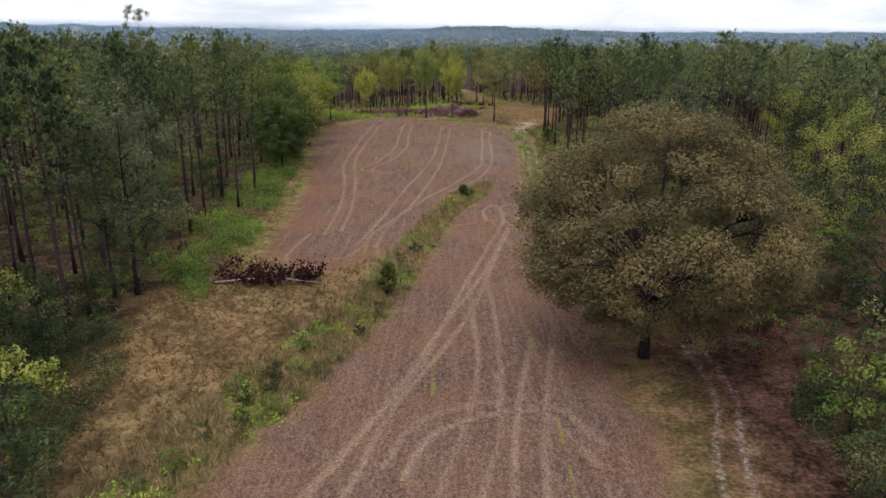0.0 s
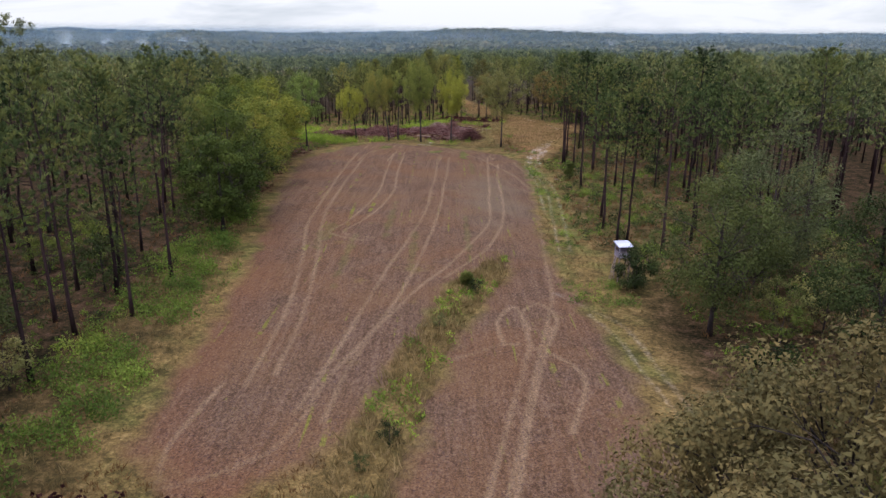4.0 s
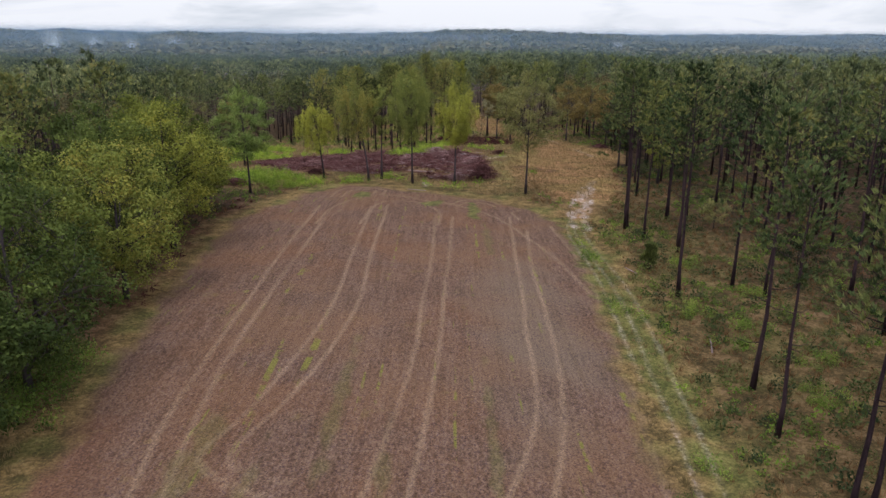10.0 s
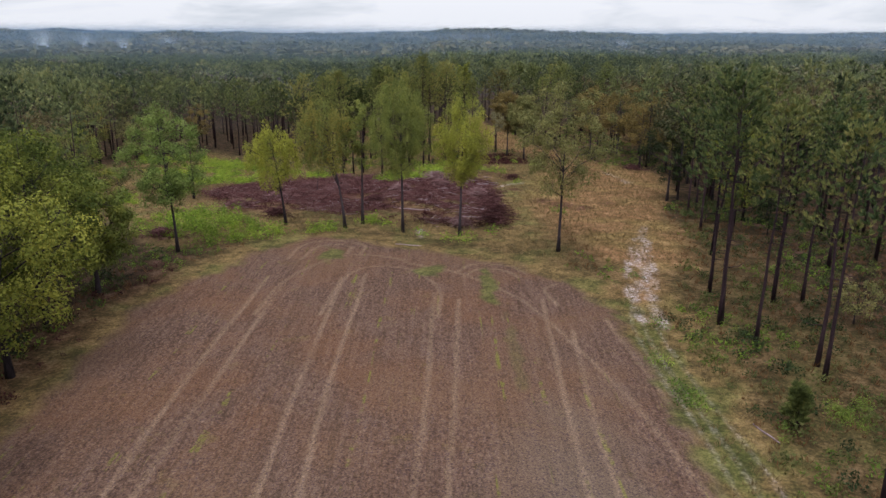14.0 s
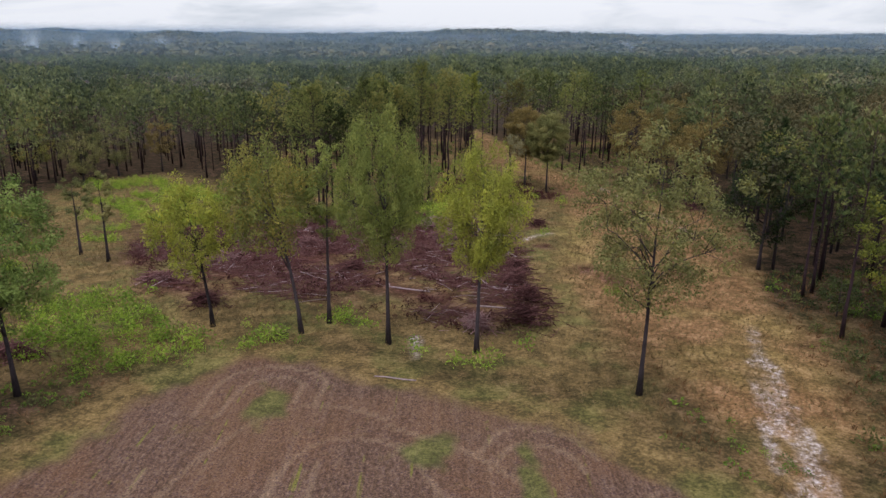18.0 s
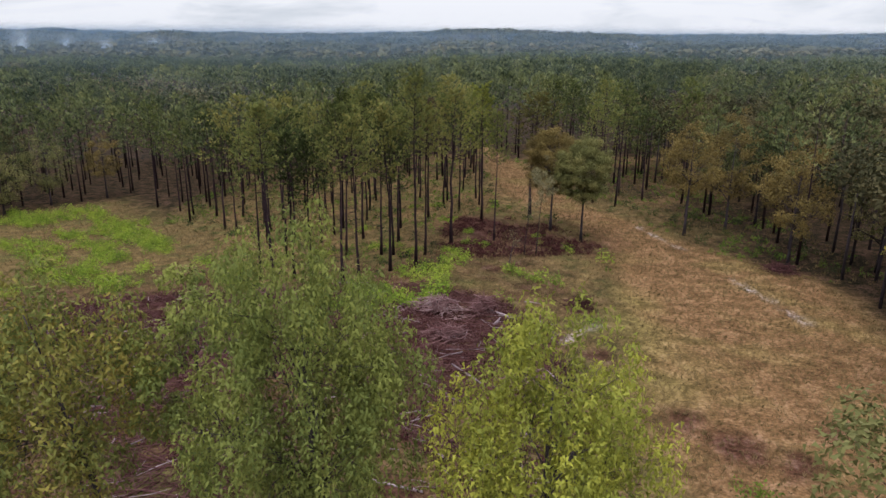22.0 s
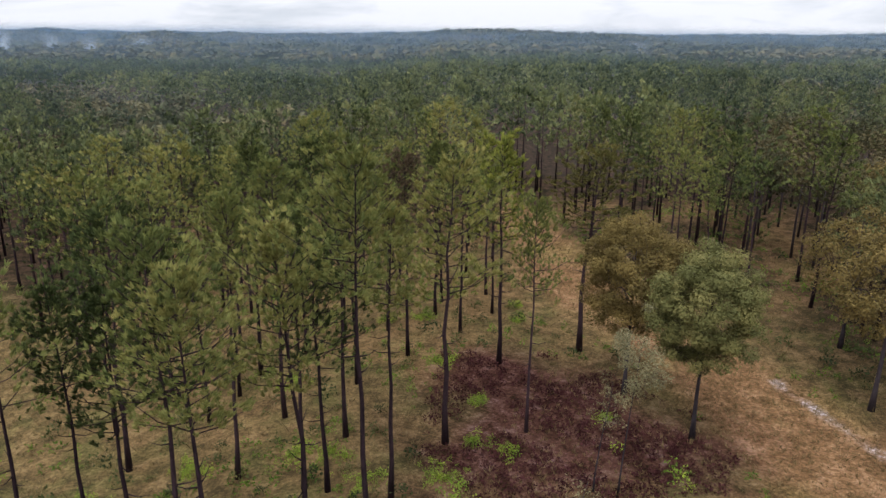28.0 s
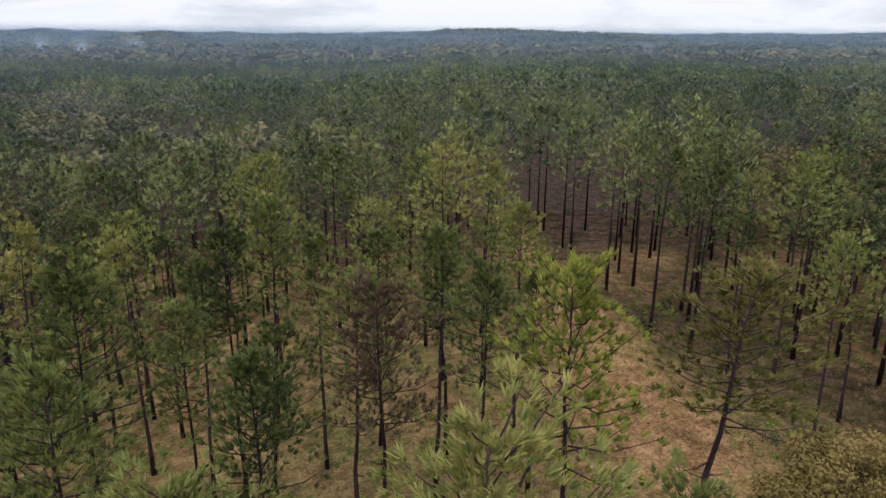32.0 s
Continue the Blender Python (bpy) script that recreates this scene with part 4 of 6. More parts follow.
things = [(x, y) for x, y in known] + [(float(x), float(y)) for x, y in zip(px[near], py[near])]
# pines that stand out: (x, y): height, needles, label
STANDING_OUT = {(5.7, 317.9): (22.7, needle_yellow_mat, "tall pine with a bright yellow-green crown beside the lane"), (14.5, 321.6): (21.5, needle_olive_mat, "tall pine with a full olive crown beside the lane"),
                (-3.6, 320.0): (20.7, needle_brown_mat, "pine with a thin browning crown"), (7.0, 304.4): (19.4, needle_mat, "slender pine with a small dark green top"), (0.3, 302.5): (22.6, needle_mat, ""), (-3.5, 294.8): (20.9, needle_mat, ""),
                (-22.4, 282.7): (23.0, needle_mat, ""), (-11.4, 281.9): (21.0, needle_mat, ""), (22.9, 122.4): (19.0, needle_dark_mat, ""), (24.3, 138.4): (21.0, needle_dark_mat, ""), (26.8, 188): (21.9, needle_dark_mat, "")}
for i, (x, y) in enumerate(things):
    e = new("pine_tree")
    tall, needles, says = STANDING_OUT.get((float(x), float(y)), (0, None, ""))
    trunk_me, crown_me, dark_me = PINE_MESHES[280 < y < 345 and abs(x) < 24][i % 6]
    s = rng.uniform(0.84, 1.12) * (1.03 if y > 270 else 0.98)
    s = tall / PINE_KINDS[i % 6][1] if tall else s
    wide = s * (1.3 if "full" in says else 0.75 if "slender" in says else 1.0)
    e.matrix_basis = pose(x, y, ground_z(x, y), rng.normal(0, 0.8), rng.normal(0, 0.8), rng.uniform(0, 360)) @ Matrix.Diagonal((wide * rng.uniform(0.95, 1.1), wide * rng.uniform(0.95, 1.1), s, 1))
    part("trunk", trunk_me, e)
    crown = part("crown", crown_me if y > 262 else dark_me, e)
    if says:
        crown.data = crown.data.copy()
        crown.data.materials[0] = needles
    tagged(e, says or "tall pine with a bare dark trunk and a tufted green crown", "pine tree", "pines of the woods")

# woods behind, joined
MID = [pine_shape(20 + s, 20.5, 0.5, 2.9, 1) for s in range(5)]
FAR = [pine_shape(30 + s, 20.5, 0.5, 4.6, 2) for s in range(5)]
rest_x, rest_y = px[~near], py[~near]
leafy = ((rest_x > 48) & (rest_y > 225) & (wobble(rest_x, rest_y, 14, 2.0) > -0.35)) | ((rest_x < -70) & (rest_y > 225) & (rest_y < 320)) | ((rest_y > 225) & (wobble(rest_x, rest_y, 11, 5.0) > 0.72))
broad_x, broad_y = rest_x[leafy], rest_y[leafy]
rest_x, rest_y = rest_x[~leafy], rest_y[~leafy]
close = (np.abs(rest_x) < 110) & (rest_y < 400)
for tag, sel, pool in (("mid", close, MID), ("far", ~close, FAR)):
    sx, sy = rest_x[sel], rest_y[sel]
    size = rng.uniform(0.88, 1.12, len(sx))
    seed = int(rng.integers(1 << 30))
    scatter("pine_woods_trunks", [w for w, _ in pool], sx, sy, size, pine_bark, "dark bare trunks of the pine woods", "woods", np.random.default_rng(seed))
    scatter("pine_woods_crowns", [n for _, n in pool], sx, sy, size, needle_far_mat, "dense green crowns of the pine woods", "woods", np.random.default_rng(seed), tints=np.clip(0.32 + 0.3 * wobble(sx, sy, 16, 1.0) + rng.uniform(-0.3, 0.4, len(sx)), 0, 1))

# woods out to the hills
fx, fy = jittered(-420, 420, 20, 600, 8.4, rng)
gx2, gy2 = jittered(-720, 720, 600, 1000, 10.0, rng)
fx, fy = np.r_[fx, gx2], np.r_[fy, gy2]
keep = (np.abs(fx) < 0.68 * fy + 60) & ~((np.abs(fx) < 150) & (fy < 422)) & free_for_trees(fx, fy)
fx, fy = fx[keep], fy[keep]
hard = (wobble(fx, fy, 55, 3.0) + 0.5 * wobble(fx, fy, 17, 1.0)) > np.where(fx > 0.22 * fy, 0.1, 0.62)
def puff(seed, n=12):
    r = np.random.default_rng(seed)
    d = units(r, n)
    d[:, 2] = np.abs(d[:, 2])
    return blades(r, d * [2.8, 2.8, 6] + [0, 0, 12.5], 3, 1.9, 0.95, d * 0.6, 0.8)


PUFFS = [puff(40 + s) for s in range(5)]
middle = ~hard & (fy < 520) & (np.abs(fx) < 150)
scatter("pine_woods_crowns", [n for _, n in MID], fx[middle], fy[middle], rng.uniform(0.85, 1.15, middle.sum()), needle_far_mat, "dense green crowns of the pine woods", "woods", rng, tints=np.clip(0.34 + 0.35 * wobble(fx[middle], fy[middle], 30, 1.0) + rng.uniform(-0.3, 0.4, middle.sum()), 0, 1))
nearer = ~hard & (fy < 640) & ~middle
beyond = ~hard & (fy >= 640)
scatter("pine_woods_far", [n for _, n in FAR], fx[nearer], fy[nearer], rng.uniform(0.85, 1.15, nearer.sum()), needle_far_mat, "distant dark green pine woods", "woods", rng, tints=np.clip(0.28 + 0.4 * wobble(fx[nearer], fy[nearer], 34, 1.0) + rng.uniform(-0.25, 0.35, nearer.sum()), 0, 1))
scatter("pine_woods_horizon", PUFFS, fx[beyond], fy[beyond], rng.uniform(0.85, 1.2, beyond.sum()), needle_far_mat, "dark green pine woods towards the hills", "woods", rng, tints=np.clip(0.2 + 0.45 * wobble(fx[beyond], fy[beyond], 60, 2.0) + rng.uniform(-0.2, 0.3, beyond.sum()), 0, 1))


def round_crown(seed, n=46, size=1.3):
    r = np.random.default_rng(seed)
    hub = units(r, 14)
    hub[:, 2] = np.abs(hub[:, 2]) * 1.1 - 0.25
    hub *= [3.3, 3.3, 4.4]
    u = units(r, n)
    return leaf_cloud(r, hub[r.integers(0, 14, n)] + u * r.uniform(1.1, 1.9, (n, 1)) + [0, 0, 10.5], u * 0.8 + [0, 0, 0.4], size)


ROUND_MID = [round_crown(60 + s, 640, 0.52) for s in range(5)]
scatter("mixed_woods", ROUND_MID, broad_x, broad_y, rng.uniform(0.85, 1.25, len(broad_x)), mixed_mat, "rounded broadleaf crowns in brown and dull green", "woods", rng)
BOLE = [tube([(0, 0, -0.2), (0.1, 0.1, 6), (0, 0, 12)], [0.22, 0.17, 0.06], 5)]
scatter("mixed_woods_trunks", BOLE, broad_x, broad_y, np.full(len(broad_x), 1.0), grey_bark, "dark trunks of the mixed woods", "woods", rng)
ROUND = [round_crown(50 + s, 80, 1.5) for s in range(5)]
scatter("mixed_woods_far", ROUND, fx[hard], fy[hard], rng.uniform(0.8, 1.3, hard.sum()), far_mat, "distant rounded broadleaf crowns turning brown", "woods", rng)
hx, hy = jittered(-2700, 2700, 1000, 4200, 29.0, rng)
keep = np.abs(hx) < 0.66 * hy
hx, hy = hx[keep], hy[keep]
COARSE = [leaf_cloud(np.random.default_rng(70 + s), units(np.random.default_rng(80 + s), 15) * [12, 12, 4] + [0, 0, 11], units(np.random.default_rng(80 + s), 15) + [0, 0, 0.5], 7.0) for s in range(5)]
scatter("hill_woods", COARSE, hx, hy, rng.uniform(0.85, 1.5, len(hx)), far_mat, "hazy wooded hills along the horizon", "woods", rng, tints=np.clip(0.5 + 0.45 * wobble(hx, hy, 90, 2.0) + rng.normal(0, 0.15, len(hx)), 0, 1))

# ---------------------------------------------------------------- broadleaf trees
tree_thing("oak_tree", 16.0, 50.8, broadleaf_shape(101, 19.9, 11.3, 1.2, 400, 165000, 0.175, 0.36, 0.15, (0.2, 0.2), 1.8, 0.0, 0.118, 0.62), grey_bark, oak_leaf, "broad old oak with browning leaves beside the field", "oak tree")
ROW = [(-11.6, 225.8, 18.3, 3.6, 7, willow_leaf, "slender young tree with pale green leaves", (0.3, 0), 34, 7000, 207, 0.9, 0.27, 0.22),
       (-22.6, 224.5, 14.4, 4.4, 4.0, yellow_leaf, "slender young tree with thin yellow-green leaves", (-1.6, 0), 60, 9000, 201, 0.7, 0.28, 0.24),
       (-13.8, 223, 19.2, 4.9, 6.0, orange_leaf, "leaning young tree with green and orange leaves", (-3.0, 0), 80, 14000, 202, 0.7, 0.29, 0.23),
       (-5.4, 220.5, 21.4, 4.8, 6.0, willow_leaf, "tall young tree with drooping pale green leaves", (-0.3, 0), 150, 38000, 203, 1.2, 0.24, 0.17),
       (2.5, 218.8, 18.8, 4.3, 6.0, yellow_leaf, "young tree with bright yellow-green leaves", (0.3, 0), 110, 26000, 204, 1.0, 0.27, 0.18),
       (14.8, 210.9, 20.4, 7.6, 4.0, open_leaf, "open-crowned tree with sparse olive leaves", (0.2, 0), 64, 20000, 205, 0.5, 0.21, 0.27),
       (-33, 210, 18.4, 6.0, 3.0, corner_leaf, "green broadleaf tree at the field's corner", (-0.8, 0), 70, 16000, 206, 0.3, 0.25, 0.27)]
for x, y, h, r, cb, m, label, lean, lumps, n, seed, droop, ls, leaf in ROW:
    tree_thing("young_tree", x, y, broadleaf_shape(seed, h, r, cb, int(lumps * (2.0 if seed < 205 else 2.2)), int(n * (1.1 if seed < 205 else 0.85 if seed == 205 else 1.2)), leaf * (1.05 if seed < 205 else 0.8), 0.2, droop * 1.2, lean, 0.75 if seed != 205 else 1.1, 0.12 if seed != 205 else 0.3, ls * (0.55 if seed < 205 else 0.58), 0.3, 0.22 if seed < 205 else 0.3, 1.7 if seed < 205 else 0.9), grey_bark, m, label, "tree", "trees at the field's end")
EDGE = [(-31.8, 137, 18, 7.4, 0.5, green_leaf, 301), (-37, 148, 18.5, 6.6, 1.5, green_leaf, 302), (-33.2, 157, 17, 7, 0.5, green_leaf, 303), (-38, 166, 19, 6.5, 2.0, green_leaf, 304),
        (-35, 175, 19, 7.4, 1.0, lime_leaf, 305), (-37.5, 185, 19.5, 6.8, 2.0, lime_leaf, 306), (-45, 174, 19, 6.5, 2.0, green_leaf, 307), (-44, 190, 18.5, 6.5, 3, lime_leaf, 308), (-37, 194, 13, 4.5, 2.0, green_leaf, 309),
        (-48, 205, 16, 6, 2, green_leaf, 310), (-30.6, 128, 14, 5.5, 0.3, green_leaf, 311)]
for x, y, h, r, cb, m, seed in EDGE:
    tree_thing("broadleaf_tree", x + 1.6, y, broadleaf_shape(seed, h, r * 1.04, cb, 130, 17000, 0.25, 0.26, 0.15, (0, 0), 0.8, 0.05, 0.18, 0.45), grey_bark, m, "leafy broadleaf tree with foliage down to the ground", "tree", "trees along the field's edge")
OTHERS = [(-28.0, 62.5, 20.5, 5.6, 2.5, silver_leaf, "grey-green broadleaf tree at the wood's edge", 401, 50, 5200), (-35, 71, 20, 5.5, 5, silver_leaf, "grey-green broadleaf tree at the wood's edge", 402, 40, 3000),
          (-52, 127, 28.6, 3.4, 17, olive_leaf, "very tall thin tree rising over the pines", 403, 18, 900),
          (24.8, 94.5, 16, 6.2, 0.8, grey_leaf, "dense dark broadleaf tree beside the track", 404, 50, 4400), (33.5, 104, 19.3, 6.9, 1.0, silver_leaf, "dense rounded grey-green tree in the wood's edge", 405, 60, 5200),
          (33, 84, 17, 6, 1.0, grey_leaf, "dense dark broadleaf tree beside the track", 406, 44, 3600), (31, 68, 15, 6, 1.0, olive_leaf, "dense dark broadleaf tree beside the track", 407, 40, 3200),
          (46, 290, 17, 5.5, 3, dull_leaf, "brownish broadleaf tree at the lane's edge", 410, 34, 2600), (38.0, 308.6, 18.8, 5.4, 5, dull_leaf, "brownish broadleaf tree at the lane's edge", 411, 34, 2600),
          (45.7, 311.5, 18, 5.5, 4, dull_leaf, "brownish broadleaf tree at the lane's edge", 412, 34, 2600), (-53.2, 259.7, 12, 2.6, 5, olive_leaf, "thin young tree standing in the clearing", 413, 14, 700),
          (-45.6, 252.2, 12.5, 2.4, 5, olive_leaf, "thin young tree standing in the clearing", 414, 14, 700), (41, 222, 18, 5, 2, lime_leaf, "yellowing tree among the pines", 415, 34, 2600),
          (-72, 262, 15, 6, 2, green_leaf, "broadleaf tree beyond the clearing", 416, 34, 2200), (-80, 275, 15, 6, 2, olive_leaf, "broadleaf tree beyond the clearing", 417, 34, 2200),
          (-104, 362, 19, 7, 2, olive_leaf, "rounded broadleaf tree beyond the clearing", 440, 40, 2600), (-93, 360, 18, 6.5, 2, olive_leaf, "rounded broadleaf tree beyond the clearing", 441, 40, 2600),
          (-112, 352, 19, 7, 2, orange_leaf, "rounded yellowing tree beyond the clearing", 442, 40, 2600), (-98, 350, 15, 6, 1, olive_leaf, "rounded broadleaf tree beyond the clearing", 443, 40, 2600),
          (-84, 369, 17, 5, 3, dull_leaf, "brownish broadleaf tree beyond the clearing", 444, 34, 2200), (-118, 338, 18, 7, 1, olive_leaf, "rounded broadleaf tree beyond the clearing", 445, 40, 2600),
          (39.5, 247, 17, 5.5, 2, grey_leaf, "dark green broadleaf tree among the pines", 446, 34, 2600), (47, 246, 18, 6, 2, grey_leaf, "dull green broadleaf tree at the lane's edge", 447, 34, 2600),
          (52, 336, 18, 6, 3, olive_leaf, "dull green broadleaf tree at the lane's edge", 450, 34, 2600), (60, 344, 19, 6.5, 3, dull_leaf, "brownish broadleaf tree at the lane's edge", 451, 34, 2600), (48, 372, 19, 6, 3, olive_leaf, "dull green broadleaf tree at the lane's edge", 452, 34, 2600), (61, 326, 18, 6, 3, dull_leaf, "brownish broadleaf tree at the lane's edge", 453, 34, 2600),
          (51, 300, 17, 5.8, 3, dull_leaf, "brownish broadleaf tree at the lane's edge", 419, 34, 2600), (53, 317, 18, 5.8, 3, olive_leaf, "brownish broadleaf tree at the lane's edge", 420, 34, 2600),
          (43, 323, 17, 5.5, 4, dull_leaf, "brownish broadleaf tree at the lane's edge", 421, 34, 2600), (57, 288, 17, 6.3, 2, olive_leaf, "dull green broadleaf tree at the lane's edge", 422, 34, 2600), (50, 268, 17, 5.5, 3, orange_leaf, "yellowing tree among the pines", 423, 34, 2600),
          (40, 60, 17, 6.5, 1, grey_leaf, "dense dark broadleaf tree beside the track", 424, 40, 3200), (46, 80, 18, 6.5, 1, green_leaf, "dense green broadleaf tree in the wood's edge", 425, 40, 3200), (51, 97, 18, 6.5, 1, grey_leaf, "dense rounded green tree in the wood's edge", 426, 40, 3000),
          (44, 46, 16, 6, 1, olive_leaf, "dense dark broadleaf tree beside the track", 427, 40, 3000), (36, 40, 14, 5.5, 0.6, grey_leaf, "dense dark broadleaf tree beside the track", 428, 40, 3000), (54, 68, 19, 6.5, 1, lime_leaf, "yellowing broadleaf tree in the woods", 429, 40, 2800),
          (56, 112, 19, 6, 2, lime_leaf, "yellowing broadleaf tree in the woods", 430, 40, 2800), (30, 30, 12, 5, 0.5, grey_leaf, "dense dark broadleaf tree beside the track", 431, 34, 2600)]
for x, y, h, r, cb, m, label, seed, lumps, n in OTHERS:
    tree_thing("broadleaf_tree", x, y, broadleaf_shape(seed, h, r, cb, int(lumps * 2.4), int(n * (3.6 if y < 120 else 2.6)), 0.2 if y < 120 else 0.26, 0.22, 0.12, (0, 0), 0.8, 0.05, 0.19, 0.45), grey_bark, m, label)
for x, y, h, r, cb, m, label, seed in ((20.3, 303.2, 16.8, 4.7, 5.0, open_leaf, "small rounded oak with dull olive leaves beside the lane", 408), (16.8, 311.5, 18.0, 5.2, 5.0, dull_leaf, "small rounded oak with browning leaves beside the lane", 409)):
    tree_thing("broadleaf_tree", x, y, broadleaf_shape(seed, h, r, cb, 170, 56000, 0.165, 0.2, 0.15, (0, 0), 0.7, 0.05, 0.18, 0.45), grey_bark, m, label)
# shrubs that fill the wood's edge
SHRUBS = [broadleaf_shape(700 + s, 5.5, 2.6, 0.2, 26, 1700, 0.2, 0.08, 0.1, (0, 0), 0.5, 0.1, 0.27, 0.45) for s in range(4)]
SHRUB_MESHES = [(mesh_of("stem", *w, grey_bark, True), mesh_of("foliage", l[0], l[1], m, False, {"tuft": l[2]})) for (w, l), m in zip(SHRUBS, (grey_leaf, grey_leaf, green_leaf, olive_leaf))]
SHRUB_PLACES = [(-29.5, 42), (-31, 47.5), (-33, 40), (-30.5, 51), (-34, 58), (-31, 64), (-33, 76), (-31.5, 83), (-36, 88), (-34, 104), (-38, 112), (-26.5, 30), (-22.5, 34), (-20.5, 30), (-25.5, 38), (-28, 35), (-27.5, 47), (-28.5, 56), (-24, 28), (-33, 33), (-39, 48),
                (27, 56), (24, 66), (27, 76), (31, 60), (24, 81), (30, 92), (35, 72), (36, 98), (28, 48), (26, 40), (33, 46), (36, 55), (29, 103), (40, 88), (24, 33), (31, 36), (38, 64), (43, 76), (45, 100), (35, 106)]
SHRUB_PLACES += [(float(x), float(y)) for x, y in zip(rng.uniform(-62, -33, 30), rng.uniform(28, 128, 30))] + [(float(x), float(y)) for x, y in zip(rng.uniform(30, 62, 26), rng.uniform(26, 112, 26))]
SHRUB_PLACES += [(float(x), float(y)) for x, y in zip(rng.uniform(36, 66, 16), rng.uniform(120, 250, 16))] + [(float(x), float(y)) for x, y in zip(rng.uniform(-95, -72, 12), rng.uniform(236, 300, 12))]
STRIP_SHRUBS = [(-11.2, 44), (-9.9, 47), (-10.3, 50.5), (-8.2, 46.4), (-9.3, 56), (-7.4, 57.5), (-6.8, 62), (-5.6, 65), (-12.6, 42.2), (-14.6, 35), (-16, 33), (-12, 39.5), (-4.2, 73), (-9.2, 43.5), (-7.6, 49), (-6.4, 54), (-5.2, 58.5), (-10.5, 41), (-3.6, 69), (-2.6, 76), (-11.5, 46), (-8.8, 53), (0.5, 95), (4.2, 104.5), (-13.8, 38)]
for i, (x, y) in enumerate(SHRUB_PLACES + STRIP_SHRUBS):
    e = new("shrub")
    s = rng.uniform(0.8, 1.35) * (0.26 if i >= len(SHRUB_PLACES) else 1.0)
    e.matrix_basis = pose(x, y, ground_z(x, y), 0, 0, rng.uniform(0, 360)) @ Matrix.Scale(s, 4)
    part("stem", SHRUB_MESHES[i % 4][0], e)
    part("foliage", SHRUB_MESHES[i % 4][1], e)
    tagged(e, "dense leafy shrub at the edge of the woods", "shrub", "shrubs along the woods")

# ---------------------------------------------------------------- low growth
def clump(seed, n, r, h, leaf):
    g = np.random.default_rng(seed)
    p = units(g, n) * g.uniform(0.4, 1, (n, 1)) * [r, r, h]
    p[:, 2] = np.abs(p[:, 2])
    return blades(g, p, 1, leaf, leaf * 0.5, None, 0.35)


def tussock(seed, n, h, w):
    g = np.random.default_rng(seed)
    c = np.c_[g.normal(0, 0.14, (n, 2)), np.zeros(n)]
    return blades(g, c, 1, h, w, None, 1.1, 0.7)


def spread_in(poly, cell, r):
    p = np.array(poly)
    x, y = jittered(p[:, 0].min(), p[:, 0].max(), p[:, 1].min(), p[:, 1].max(), cell, r)
    s = in_poly(x, y, poly)
    return x[s], y[s]


WEEDS = [clump(500 + s, 26, 0.5, 0.55, 0.27) for s in range(5)]
TALL_WEEDS = [clump(510 + s, 56, 0.55, 0.8, 0.18) for s in range(5)]
LUSH = [clump(570 + s, 70, 0.7, 0.95, 0.21) for s in range(5)]
TUSSOCKS = [tussock(520 + s, 8, 0.8, 0.09) for s in range(5)]
STRIP = [(-22, 0), (-12.8, 33), (-8.3, 45), (-3.8, 60), (-1, 77), (2, 94), (5.6, 103), (8.3, 111.4), (8.2, 118.5), (5, 114), (1.5, 107), (-3, 89), (-5.6, 76.5), (-9, 60), (-13, 50), (-18, 36), (-28, 10)]
sx, sy = spread_in(STRIP, 0.55, rng)
a = wobble(sx, sy, 2.2, 1.0)
scatter("dry_grass", TUSSOCKS, sx[a < 0.45], sy[a < 0.45], rng.uniform(0.5, 1.5, (a < 0.45).sum()), dry_blade, "tan dry grass on the strip between the fields", "grass", rng)
b = a > 0.15
scatter("green_weeds", WEEDS, sx[b][::2], sy[b][::2], rng.uniform(0.5, 1.3, len(sx[b][::2])), weed_leaf, "green weeds on the strip between the fields", "weeds", rng, tints=rng.uniform(0, 0.7, len(sx[b][::2])))
sx, sy = spread_in(OLDGRASS, 0.7, rng)
scatter("dry_grass", TUSSOCKS, sx, sy, rng.uniform(0.4, 0.9, len(sx)), rust_blade, "short brown grass in a corner by the woods", "grass", rng, tints=np.clip(0.3 + 0.35 * wobble(sx, sy, 2.6, 3.0) + rng.uniform(-0.2, 0.2, len(sx)), 0, 1))
sx, sy = spread_in(LEFTMARGIN, 1.5, rng)
a = wobble(sx, sy, 3.1, 4.0) + 0.4 * wobble(sx, sy, 1.3, 1.0)
n = (a > 0.05) & (poly_dist(sx, sy, FIELD) > 2.5)
VERGE = [clump(580 + s, 190, 1.0, 1.25, 0.2) for s in range(5)]
scatter("verge_bushes", VERGE, sx[n], sy[n], rng.uniform(0.7, 1.9, n.sum()), verge_leaf, "lush green bushes along the wood's edge", "bushes", rng, tints=np.clip(0.45 + 0.4 * wobble(sx[n], sy[n], 2.4, 2.0) + rng.uniform(-0.25, 0.25, n.sum()), 0, 1))
for poly, cell in ((LEFTMARGIN, 0.8), (RIGHTMARGIN, 1.0)):
    sx, sy = spread_in(poly, cell, rng)
    a = wobble(sx, sy, 3.1, 4.0)
    scatter("dry_grass", TUSSOCKS, sx[a < 0.2], sy[a < 0.2], rng.uniform(0.35, 0.9, (a < 0.2).sum()), dry_blade, "dry grass along the field's edge", "grass", rng)
    n = a > (-0.1 if poly is LEFTMARGIN else 0.4)
    n &= rng.uniform(0, 1, len(sx)) < (0.12 if poly is LEFTMARGIN else 0.7)
    scatter("green_weeds", LUSH, sx[n], sy[n], rng.uniform(0.5, 1.4, n.sum()), verge_leaf, "green weeds along the wood's edge", "weeds", rng)
sx, sy = spread_in(CLEARING, 0.85, rng)
